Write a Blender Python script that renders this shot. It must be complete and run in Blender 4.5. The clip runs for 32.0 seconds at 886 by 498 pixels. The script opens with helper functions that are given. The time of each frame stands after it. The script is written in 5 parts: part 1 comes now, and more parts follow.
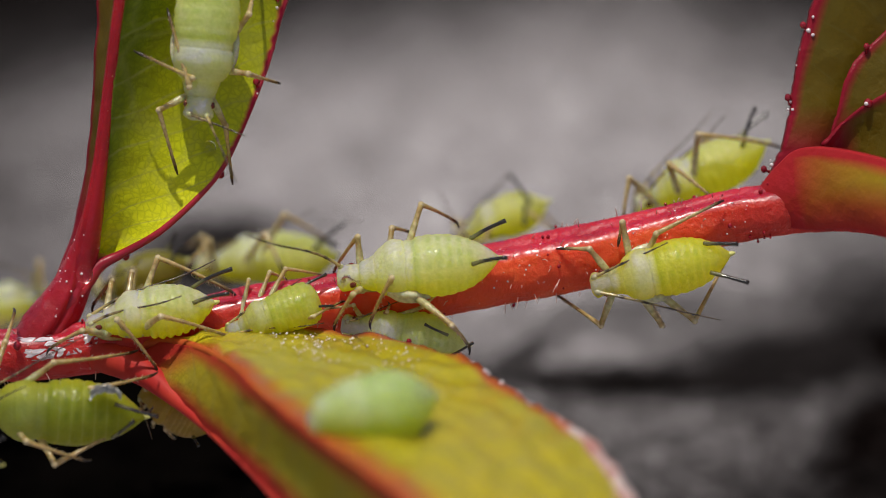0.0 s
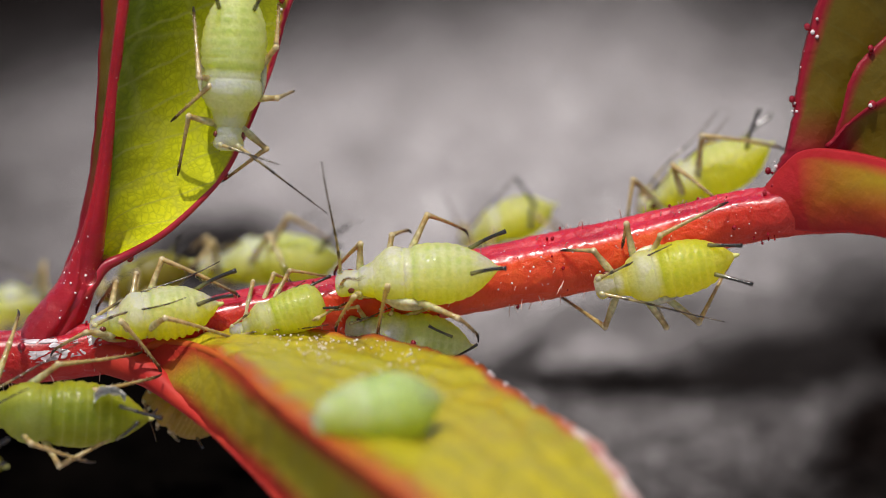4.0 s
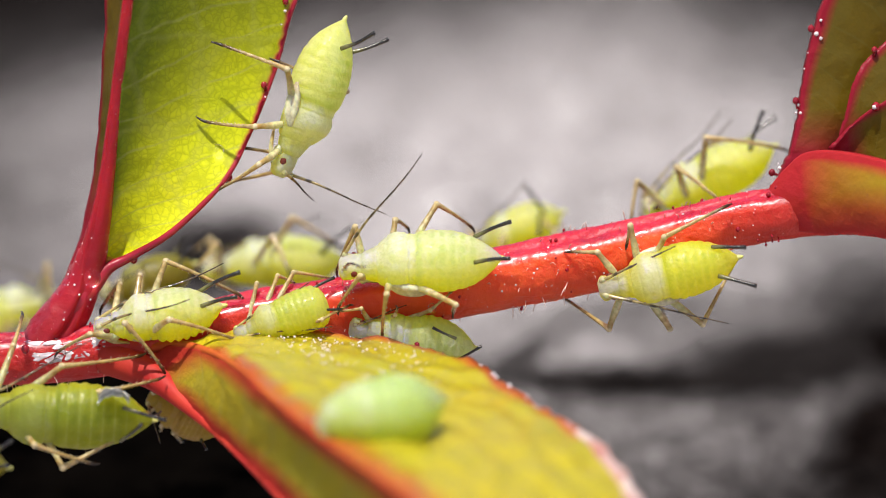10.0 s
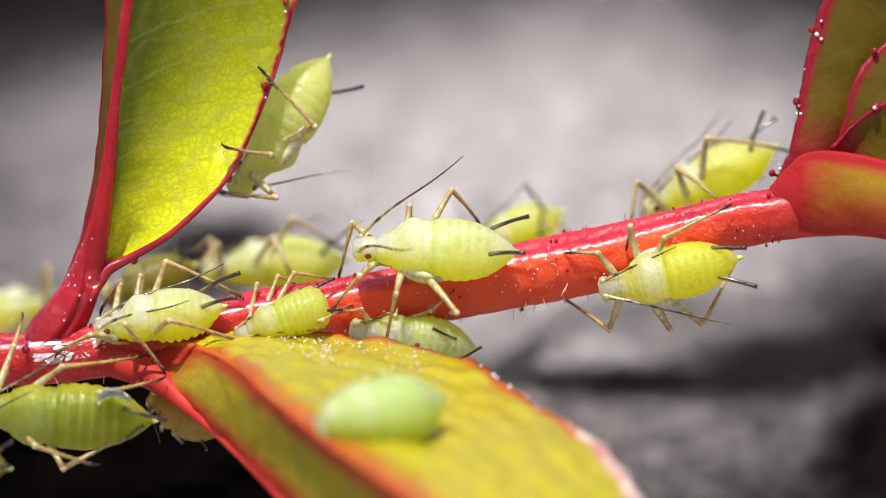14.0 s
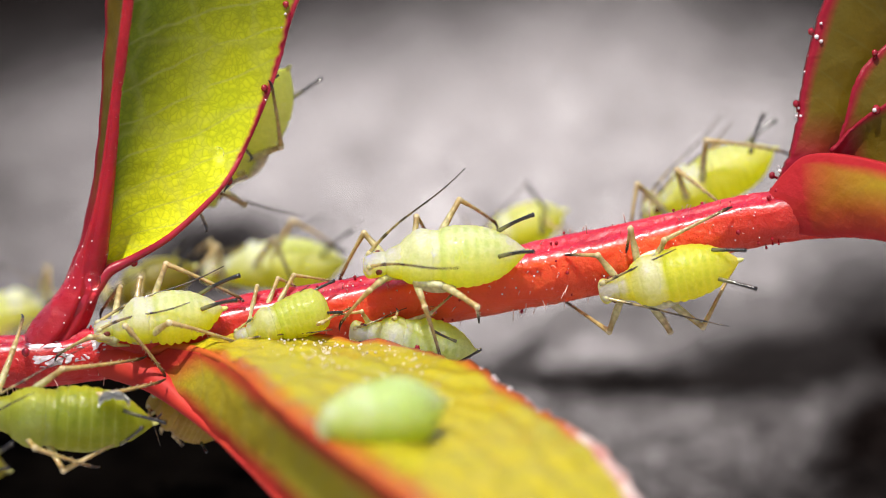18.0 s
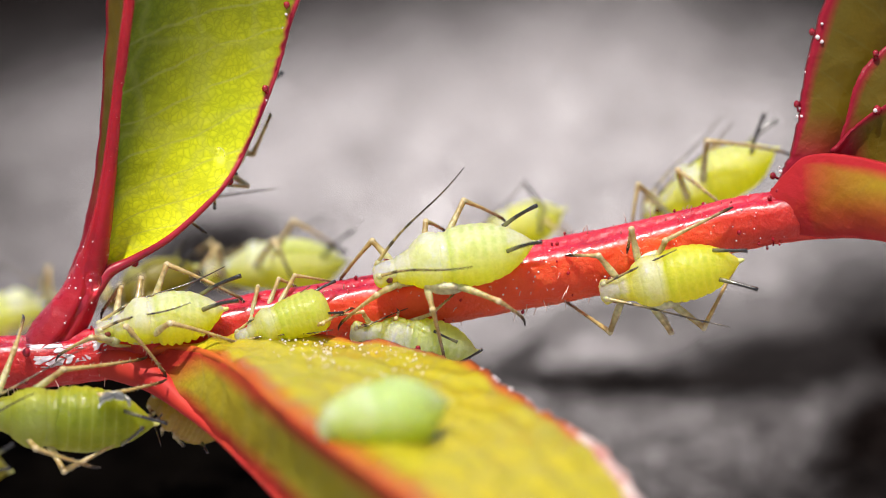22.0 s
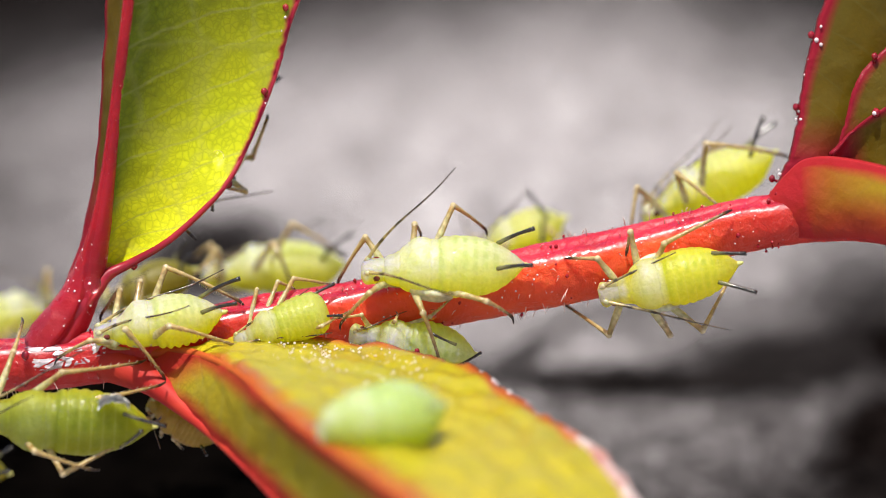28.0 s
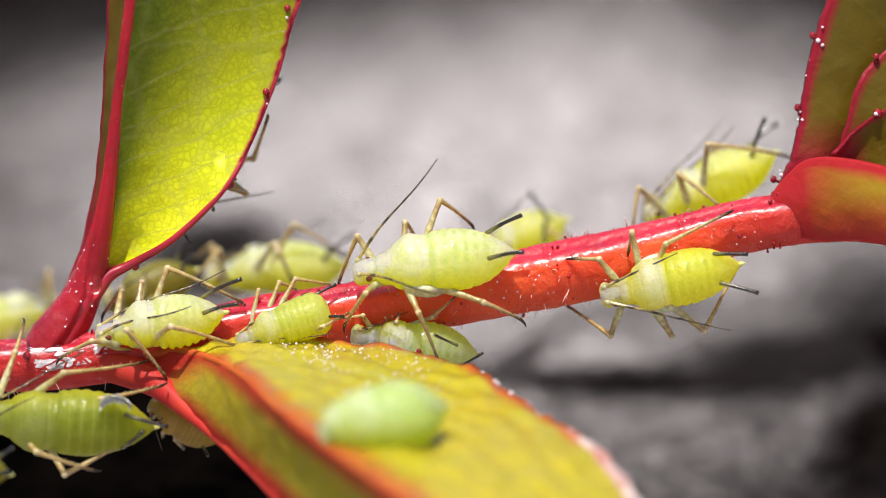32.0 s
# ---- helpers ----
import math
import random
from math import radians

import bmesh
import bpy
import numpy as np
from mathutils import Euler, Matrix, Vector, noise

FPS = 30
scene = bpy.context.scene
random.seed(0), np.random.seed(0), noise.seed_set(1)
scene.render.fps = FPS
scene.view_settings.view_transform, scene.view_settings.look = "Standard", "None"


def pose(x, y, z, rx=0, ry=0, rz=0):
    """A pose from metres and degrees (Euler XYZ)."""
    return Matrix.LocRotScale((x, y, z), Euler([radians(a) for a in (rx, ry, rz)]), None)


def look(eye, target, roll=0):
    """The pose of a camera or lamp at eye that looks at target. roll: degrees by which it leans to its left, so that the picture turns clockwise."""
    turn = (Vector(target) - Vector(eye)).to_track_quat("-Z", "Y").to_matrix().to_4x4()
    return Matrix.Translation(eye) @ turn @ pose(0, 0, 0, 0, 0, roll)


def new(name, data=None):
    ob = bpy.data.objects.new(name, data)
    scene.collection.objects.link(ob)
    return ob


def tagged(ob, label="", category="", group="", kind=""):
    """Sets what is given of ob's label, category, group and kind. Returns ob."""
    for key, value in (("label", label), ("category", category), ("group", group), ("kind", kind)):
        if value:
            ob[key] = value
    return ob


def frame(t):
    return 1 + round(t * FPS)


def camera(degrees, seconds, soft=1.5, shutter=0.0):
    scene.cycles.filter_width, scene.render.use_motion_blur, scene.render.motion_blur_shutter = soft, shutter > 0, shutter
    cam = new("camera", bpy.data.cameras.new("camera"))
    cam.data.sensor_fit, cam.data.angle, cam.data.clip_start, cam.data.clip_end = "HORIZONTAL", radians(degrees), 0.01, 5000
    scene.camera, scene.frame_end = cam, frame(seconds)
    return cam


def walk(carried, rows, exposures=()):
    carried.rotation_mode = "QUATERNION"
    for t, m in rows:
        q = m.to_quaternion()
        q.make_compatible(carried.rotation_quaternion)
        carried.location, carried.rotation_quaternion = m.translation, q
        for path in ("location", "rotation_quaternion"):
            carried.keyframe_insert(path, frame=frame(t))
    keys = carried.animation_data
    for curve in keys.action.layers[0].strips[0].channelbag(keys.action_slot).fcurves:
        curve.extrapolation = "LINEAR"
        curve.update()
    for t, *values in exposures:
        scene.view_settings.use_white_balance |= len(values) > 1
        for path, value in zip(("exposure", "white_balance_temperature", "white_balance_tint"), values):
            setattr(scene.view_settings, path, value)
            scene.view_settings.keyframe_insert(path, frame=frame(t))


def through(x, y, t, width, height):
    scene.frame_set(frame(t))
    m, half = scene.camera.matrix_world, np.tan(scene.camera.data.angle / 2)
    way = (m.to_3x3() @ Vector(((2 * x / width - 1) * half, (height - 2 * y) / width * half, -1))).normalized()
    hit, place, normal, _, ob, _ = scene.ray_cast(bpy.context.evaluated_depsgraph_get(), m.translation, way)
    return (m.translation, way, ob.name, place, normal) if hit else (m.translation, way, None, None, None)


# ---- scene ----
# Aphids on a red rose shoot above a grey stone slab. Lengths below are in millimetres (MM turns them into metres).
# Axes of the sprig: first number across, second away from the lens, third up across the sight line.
MM = 0.001
HEIGHT = 6.5 * MM
PITCH = 22.0
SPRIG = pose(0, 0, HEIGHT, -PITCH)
REACH = 120.0

# ---- camera: a macro lens on a tripod ----
cam = camera(7.476, 32.0, soft=0.45)
eye = SPRIG @ Vector((0, -REACH * MM, 0))
aim = SPRIG @ Vector((0, 0, 0))
cam.data.dof.use_dof = True
cam.data.dof.focus_distance = (REACH - 0.45) * MM
cam.data.dof.aperture_fstop = 62.0
walk(cam, [(0.0, look(eye, aim)), (32.0, look(eye, aim))],
     exposures=[(0.0, -0.95), (3.5, -0.70), (6.0, -0.35), (9.0, -0.15), (13.0, -0.07), (32.0, -0.07)])

# ---- daylight ----
SUN_WAY = SPRIG.to_3x3() @ Vector((-0.12, -0.50, 0.86)).normalized()
world = bpy.data.worlds.new("world")
scene.world = world
world.use_nodes = True
sky = world.node_tree.nodes.new("ShaderNodeTexSky")
sky.sky_type, sky.sun_disc = "NISHITA", False
sky.air_density, sky.dust_density, sky.ozone_density = 0.7, 3.0, 0.6
sky.sun_elevation = math.asin(SUN_WAY.z)
sky.sun_rotation = math.atan2(SUN_WAY.x, SUN_WAY.y)
background = world.node_tree.nodes["Background"]
background.inputs["Strength"].default_value = 0.15
world.node_tree.links.new(sky.outputs[0], background.inputs["Color"])
sun = new("sun", bpy.data.lights.new("sun", "SUN"))
sun.data.energy, sun.data.angle, sun.data.color = 5.0, radians(0.5), (1.0, 0.95, 0.88)
sun.matrix_basis = look(SUN_WAY * 1.0, (0, 0, 0))


# ---- materials ----
class Nodes:
    """A short way to write node materials."""

    def __init__(self, name):
        self.mat = bpy.data.materials.new(name)
        self.mat.use_nodes = True
        self.tree = self.mat.node_tree
        self.bsdf = self.tree.nodes["Principled BSDF"]
        self.out = self.tree.nodes["Material Output"]

    def add(self, kind, **values):
        node = self.tree.nodes.new("ShaderNode" + kind)
        for key, value in values.items():
            node.inputs[key.replace("_", " ")].default_value = value
        return node

    def link(self, a, b):
        self.tree.links.new(a, b)

    def ramp(self, source, stops):
        node = self.add("ValToRGB")
        el = node.color_ramp.elements
        el[0].position, el[0].color = stops[0][0], (*stops[0][1], 1)
        el[1].position, el[1].color = stops[-1][0], (*stops[-1][1], 1)
        for p, c in stops[1:-1]:
            e = el.new(p)
            e.color = (*c, 1)
        self.link(source, node.inputs["Fac"])
        return node.outputs["Color"]

    def mix(self, fac, a, b, blend="MIX"):
        node = self.tree.nodes.new("ShaderNodeMix")
        node.data_type, node.blend_type = "RGBA", blend
        for slot, v in ((0, fac), (6, a), (7, b)):
            if hasattr(v, "links"):
                self.link(v, node.inputs[slot])
            elif isinstance(v, tuple):
                node.inputs[slot].default_value = (*v, 1)
            else:
                node.inputs[slot].default_value = v
        return node.outputs[2]

    def math(self, op, a, b=0.0):
        node = self.tree.nodes.new("ShaderNodeMath")
        node.operation = op
        for slot, v in ((0, a), (1, b)):
            if hasattr(v, "links"):
                self.link(v, node.inputs[slot])
            else:
                node.inputs[slot].default_value = v
        return node.outputs[0]

    def noise(self, scale, detail=3.0, rough=0.5, vector=None):
        node = self.add("TexNoise", Scale=scale, Detail=detail, Roughness=rough)
        self.link(vector or self.coords(), node.inputs["Vector"])
        return node.outputs["Fac"]

    def coords(self, which="Object"):
        return self.add("TexCoord").outputs[which]

    def uv(self):
        node = self.add("SeparateXYZ")
        self.link(self.coords("UV"), node.inputs[0])
        return node.outputs["X"], node.outputs["Y"]

    def bump(self, height, strength, distance):
        node = self.add("Bump", Strength=strength, Distance=distance)
        self.link(height, node.inputs["Height"])
        self.link(node.outputs[0], self.bsdf.inputs["Normal"])
        return node.outputs[0]

    def base(self, colour, rough=0.5, spec=0.5):
        if isinstance(colour, tuple):
            self.bsdf.inputs["Base Color"].default_value = (*colour, 1)
        else:
            self.link(colour, self.bsdf.inputs["Base Color"])
        self.bsdf.inputs["Roughness"].default_value = rough
        self.bsdf.inputs["Specular IOR Level"].default_value = spec

    def flesh(self, weight, scale, radius=(1.0, 0.8, 0.3)):
        self.bsdf.inputs["Subsurface Weight"].default_value = weight
        self.bsdf.inputs["Subsurface Scale"].default_value = scale
        self.bsdf.inputs["Subsurface Radius"].default_value = radius

    def thin(self, colour, amount):
        """Let part of the light through, as a leaf does."""
        leaf = self.add("BsdfTranslucent")
        if isinstance(colour, tuple):
            leaf.inputs["Color"].default_value = (*colour, 1)
        else:
            self.link(colour, leaf.inputs["Color"])
        blend = self.add("MixShader")
        blend.inputs[0].default_value = amount
        self.link(self.bsdf.outputs[0], blend.inputs[1])
        self.link(leaf.outputs[0], blend.inputs[2])
        self.link(blend.outputs[0], self.out.inputs["Surface"])


def stem_material(name, orange):
    n = Nodes(name)
    u, v = n.uv()
    blotch = n.noise(900, 4)
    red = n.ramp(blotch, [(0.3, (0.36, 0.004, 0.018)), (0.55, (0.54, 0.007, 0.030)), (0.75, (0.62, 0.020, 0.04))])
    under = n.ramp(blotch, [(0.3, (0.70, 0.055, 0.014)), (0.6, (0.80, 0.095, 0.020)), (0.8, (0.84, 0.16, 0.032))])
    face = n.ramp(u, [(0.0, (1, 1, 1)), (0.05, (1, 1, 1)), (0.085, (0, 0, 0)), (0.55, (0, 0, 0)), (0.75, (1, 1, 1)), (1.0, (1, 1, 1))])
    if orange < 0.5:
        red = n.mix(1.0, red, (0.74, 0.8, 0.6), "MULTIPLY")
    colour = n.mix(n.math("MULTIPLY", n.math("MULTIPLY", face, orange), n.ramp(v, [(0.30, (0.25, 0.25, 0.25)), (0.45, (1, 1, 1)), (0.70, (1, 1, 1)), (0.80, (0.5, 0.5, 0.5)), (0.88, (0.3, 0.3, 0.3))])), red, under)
    speck = n.ramp(n.noise(9000, 2), [(0.70, (0, 0, 0)), (0.76, (1, 1, 1))])
    colour = n.mix(n.math("MULTIPLY", speck, 0.55), colour, (0.80, 0.50, 0.45))
    n.base(colour, 0.27, 0.35)
    n.link(n.math("ADD", n.ramp(n.noise(1300, 4, 0.6), [(0.35, (0.18, 0.18, 0.18)), (0.65, (0.46, 0.46, 0.46))]), n.math("MULTIPLY", face, 0.22)), n.bsdf.inputs["Roughness"])
    n.flesh(0.5, 0.0009, (1.0, 0.12, 0.05))
    n.link(n.ramp(face, [(0.0, (0.85, 0.85, 0.85)), (1.0, (0.15, 0.15, 0.15))]), n.bsdf.inputs["Coat Weight"])
    n.link(n.ramp(n.noise(2100, 4, 0.6), [(0.40, (0.14, 0.14, 0.14)), (0.64, (0.40, 0.40, 0.40))]), n.bsdf.inputs["Coat Roughness"])
    n.bump(n.mix(0.45, n.noise(1500, 4), n.noise(7000, 4, 0.6)), 1.0 if orange > 0.5 else 0.35, 0.00012)
    return n.mat


def leaf_material(name, green, glow, margin, rim_at=0.86, red_base=0.10, through=0.45, rough=0.35, dim_inner=0.0, mid=0.0, veins=0.55, wet_or_dim=0.0, relief=0.2, dim_tip=0.0):
    """Leaf blade: u runs from midrib to margin, v from base to tip."""
    n = Nodes(name)
    u, v = n.uv()
    soft = n.noise(450, 3)
    wob = n.math("ADD", u, n.math("MULTIPLY", n.math("SUBTRACT", soft, 0.5), 0.10))
    rim = n.ramp(wob, [(0.0, (0, 0, 0)), (rim_at, (0, 0, 0)), (rim_at + (1 - rim_at) * 0.7, (1, 1, 1)), (1.0, (1, 1, 1))])
    root = n.ramp(n.math("ADD", v, n.math("MULTIPLY", n.math("SUBTRACT", soft, 0.5), 0.08)),
                  [(0.0, (1, 1, 1)), (red_base * 0.8, (1, 1, 1)), (red_base * 1.6 + 0.02, (0, 0, 0)), (1.0, (0, 0, 0))])
    cells = n.add("TexVoronoi", Scale=8200.0)
    cells.feature = "DISTANCE_TO_EDGE"
    warp = n.add("VectorMath")
    warp.operation = "ADD"
    n.link(n.coords(), warp.inputs[0])
    jig = n.add("TexNoise", Scale=2500.0, Detail=2.0)
    n.link(n.coords(), jig.inputs["Vector"])
    scaled = n.add("VectorMath")
    scaled.operation = "SCALE"
    scaled.inputs["Scale"].default_value = 0.00025
    n.link(jig.outputs["Color"], scaled.inputs[0])
    n.link(scaled.outputs[0], warp.inputs[1])
    n.link(warp.outputs[0], cells.inputs["Vector"])
    net = n.ramp(cells.outputs["Distance"], [(0.0, (1, 1, 1)), (0.10, (0.4, 0.4, 0.4)), (0.24, (0, 0, 0))])
    twigs = n.add("TexVoronoi", Scale=2300.0)
    twigs.feature = "DISTANCE_TO_EDGE"
    n.link(warp.outputs[0], twigs.inputs["Vector"])
    fork = n.ramp(twigs.outputs["Distance"], [(0.0, (1, 1, 1)), (0.05, (0.4, 0.4, 0.4)), (0.11, (0, 0, 0))])
    big = n.add("TexVoronoi", Scale=750.0)
    big.feature = "DISTANCE_TO_EDGE"
    n.link(warp.outputs[0], big.inputs["Vector"])
    ribs = n.ramp(big.outputs["Distance"], [(0.0, (1, 1, 1)), (0.035, (0.5, 0.5, 0.5)), (0.08, (0, 0, 0))])
    lane = n.math("ADD", n.math("SUBTRACT", n.math("MULTIPLY", v, 10.0), n.math("MULTIPLY", u, 2.4)), n.math("MULTIPLY", n.noise(600, 3), 0.9))
    gap = n.math("ABSOLUTE", n.math("SUBTRACT", n.math("FRACT", lane), 0.5))
    ribs = n.math("MAXIMUM", n.math("MULTIPLY", ribs, 0.5), n.ramp(gap, [(0.0, (1, 1, 1)), (0.025, (0.6, 0.6, 0.6)), (0.06, (0, 0, 0))]))
    vein = n.math("MAXIMUM", n.math("MAXIMUM", n.math("MULTIPLY", net, 0.42), n.math("MULTIPLY", fork, 0.5)), n.math("MULTIPLY", ribs, 0.75))
    tone = n.mix(n.ramp(n.noise(280, 4), [(0.35, (0, 0, 0)), (0.65, (1, 1, 1))]), green[0], green[1])
    # darker towards the midrib: shading put into the leaf colour
    if dim_inner:
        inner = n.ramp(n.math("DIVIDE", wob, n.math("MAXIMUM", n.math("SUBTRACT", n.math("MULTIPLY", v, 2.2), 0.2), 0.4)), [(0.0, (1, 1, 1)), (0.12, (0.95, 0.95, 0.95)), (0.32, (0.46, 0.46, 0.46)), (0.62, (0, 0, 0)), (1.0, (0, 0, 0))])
        tone = n.mix(n.math("MULTIPLY", inner, dim_inner), tone, (0.09, 0.14, 0.002))
    # darker towards the tip: lens falloff painted as deeper green
    if dim_tip:
        tone = n.mix(n.math("MULTIPLY", n.ramp(n.math("ADD", v, n.math("MULTIPLY", n.math("SUBTRACT", n.noise(300, 3), 0.5), 0.25)), [(0.45, (0, 0, 0)), (1.0, (1, 1, 1))]), dim_tip), tone, (0.11, 0.16, 0.003))
    tone = n.mix(n.math("MULTIPLY", n.math("MAXIMUM", net, fork), veins), tone, n.mix(1.0, tone, (0.62, 0.66, 0.8), "MULTIPLY"))
    tone = n.mix(n.math("MULTIPLY", ribs, veins * 0.6), tone, (0.36, 0.36, 0.12))
    red = n.math("MAXIMUM", rim, root)
    if mid:
        red = n.math("MAXIMUM", red, n.ramp(wob, [(0.0, (1, 1, 1)), (mid * 0.4, (0.8, 0.8, 0.8)), (mid, (0, 0, 0)), (1.0, (0, 0, 0))]))
    colour = n.mix(red, tone, margin)
    n.base(colour, rough, 0.3)
    n.bsdf.inputs["Coat Weight"].default_value = wet_or_dim
    n.bsdf.inputs["Coat Roughness"].default_value = 0.14
    n.bump(n.math("ADD", n.math("MULTIPLY", n.math("ADD", vein, n.math("MULTIPLY", net, 0.7)), -relief), n.math("MULTIPLY", n.noise(9000, 3), 0.6)), 0.5, 0.00005)
    lit = n.mix(red, n.mix(n.math("MULTIPLY", vein, 0.55), glow, (0.30, 0.24, 0.02)), (margin[0], margin[1] * 0.6, margin[2] * 0.6))
    n.thin(lit, through)
    return n.mat


def skin_material(name, back, belly, bars, flesh=0.75, wax=0.7, through=0.38):
    """Aphid skin: u runs round the body from the belly (0) past the back (0.5), v from tail to head."""
    n = Nodes(name)
    u, v = n.uv()
    wob = n.math("MULTIPLY", n.math("SUBTRACT", n.noise(1500, 3), 0.5), 0.07)
    # yellower underneath: light glowing through the body is put into the colour
    around = n.ramp(n.math("ADD", u, wob), [(0.0, (0, 0, 0)), (0.22, (0.03, 0.03, 0.03)), (0.34, (0.58, 0.58, 0.58)), (0.43, (1, 1, 1)), (0.57, (1, 1, 1)), (0.66, (0.58, 0.58, 0.58)), (0.78, (0.03, 0.03, 0.03)), (1.0, (0, 0, 0))])
    colour = n.mix(around, belly, back)
    # rows of green flecks across the segments of the abdomen
    step = n.math("ABSOLUTE", n.math("SUBTRACT", n.math("FRACT", n.math("DIVIDE", n.math("SUBTRACT", v, 0.02), 0.063)), 0.5))
    row = n.ramp(n.math("ADD", step, n.math("MULTIPLY", wob, 1.5)), [(0.0, (1, 1, 1)), (0.14, (0.9, 0.9, 0.9)), (0.32, (0.12, 0.12, 0.12)), (0.42, (0, 0, 0))])
    off = n.math("ADD", n.math("ABSOLUTE", n.math("SUBTRACT", u, 0.5)), n.math("MULTIPLY", wob, 0.4))
    file = n.ramp(off, [(0.0, (0.55, 0.55, 0.55)), (0.012, (0.15, 0.15, 0.15)), (0.03, (0.9, 0.9, 0.9)), (0.06, (1, 1, 1)), (0.078, (0.2, 0.2, 0.2)), (0.10, (0.75, 0.75, 0.75)), (0.125, (0.7, 0.7, 0.7)), (0.15, (0.1, 0.1, 0.1)), (0.185, (0.45, 0.45, 0.45)), (0.22, (0, 0, 0))])
    span = n.ramp(v, [(0.09, (0, 0, 0)), (0.20, (1, 1, 1)), (0.46, (1, 1, 1)), (0.53, (0, 0, 0))])
    patchy = n.ramp(n.noise(2600, 4, 0.6), [(0.36, (0.25, 0.25, 0.25)), (0.58, (1, 1, 1))])
    fac = n.math("MULTIPLY", n.math("MULTIPLY", row, span), n.math("MULTIPLY", n.math("MULTIPLY", file, patchy), 0.72))
    colour = n.mix(fac, colour, bars)
    # a green belt along the front edge of the abdomen, pale creases between the segments
    belt = n.ramp(n.math("ADD", v, n.math("MULTIPLY", wob, 0.4)), [(0.485, (0, 0, 0)), (0.505, (1, 1, 1)), (0.525, (0.8, 0.8, 0.8)), (0.538, (0, 0, 0))])
    colour = n.mix(n.math("MULTIPLY", belt, 0.35), colour, bars)
    crease = n.ramp(step, [(0.42, (0, 0, 0)), (0.5, (1, 1, 1))])
    colour = n.mix(n.math("MULTIPLY", n.math("MULTIPLY", crease, span), 0.22), colour, (0.86, 0.90, 0.55))
    pale = n.ramp(n.math("ADD", v, n.math("MULTIPLY", wob, 0.8)), [(0.52, (0, 0, 0)), (0.57, (0.9, 0.9, 0.9)), (0.66, (1, 1, 1)), (0.73, (0.45, 0.45, 0.45)), (0.79, (0.12, 0.12, 0.12)), (0.83, (0.85, 0.85, 0.85)), (0.87, (1, 1, 1))])
    colour = n.mix(n.math("MULTIPLY", n.math("MULTIPLY", pale, around), wax), colour, (0.86, 0.93, 0.82))
    mottle = n.ramp(n.noise(2200, 5, 0.65), [(0.3, (0.80, 0.86, 0.62)), (0.7, (1.10, 1.10, 1.12))])
    colour = n.mix(1.0, colour, mottle, "MULTIPLY")
    grain = n.ramp(n.noise(15000, 3, 0.7), [(0.35, (0.84, 0.87, 0.76)), (0.65, (1.08, 1.08, 1.06))])
    colour = n.mix(0.8, colour, grain, "MULTIPLY")
    n.base(colour, 0.40, 0.28)
    n.bsdf.inputs["Coat Weight"].default_value = 0.22
    n.link(n.ramp(n.noise(5000, 3), [(0.4, (0.10, 0.10, 0.10)), (0.65, (0.38, 0.38, 0.38))]), n.bsdf.inputs["Coat Roughness"])
    n.flesh(flesh, 0.0014, (1.0, 1.0, 0.16))
    n.bump(n.mix(0.5, n.noise(3800, 4), n.noise(15000, 3)), 0.75, 0.00006)
    n.thin(n.mix(0.5, belly, (0.98, 0.95, 0.03)), through)
    return n.mat


def limb_material(name, near, far, at=0.6, rough=0.3, flesh=0.3, rings=0, through=0.0):
    """Leg or feeler: v runs from its root to its end."""
    n = Nodes(name)
    u, v = n.uv()
    spread = n.math("ADD", v, n.math("MULTIPLY", n.math("SUBTRACT", n.noise(5000, 2), 0.5), 0.35))
    colour = n.ramp(spread, [(0.0, near), (at, near), (min(at + 0.35, 0.99), far), (1.0, far)])
    if rings:
        band = n.ramp(n.math("FRACT", n.math("MULTIPLY", v, rings)), [(0.0, (1, 1, 1)), (0.08, (1, 1, 1)), (0.14, (0, 0, 0)), (0.72, (0, 0, 0)), (0.9, (1, 1, 1)), (1.0, (1, 1, 1))])
        colour = n.mix(n.math("MULTIPLY", band, 0.8), colour, (0.018, 0.012, 0.009))
    colour = n.mix(0.7, colour, n.ramp(n.noise(11000, 3), [(0.35, (0.62, 0.58, 0.5)), (0.65, (1.15, 1.15, 1.15))]), "MULTIPLY")
    n.base(colour, rough, 0.6)
    n.bsdf.inputs["Coat Weight"].default_value = 0.5
    n.bsdf.inputs["Coat Roughness"].default_value = 0.12
    n.flesh(flesh, 0.00012, (1.0, 0.7, 0.3))
    n.bump(n.noise(14000, 3), 0.6, 0.00003)
    if through:
        n.thin(colour, through)
    return n.mat


def plain_material(name, dark, light, rough=0.4, scale=3000, spec=0.5):
    n = Nodes(name)
    n.base(n.ramp(n.noise(scale, 4), [(0.3, dark), (0.7, light)]), rough, spec)
    n.bump(n.noise(scale * 3, 3), 0.4, 0.00003)
    return n.mat


def water_material():
    n = Nodes("water")
    n.base((1.0, 1.0, 1.0), 0.07, 0.5)
    n.bsdf.inputs["Transmission Weight"].default_value = 1.0
    n.bsdf.inputs["IOR"].default_value = 1.33
    return n.mat


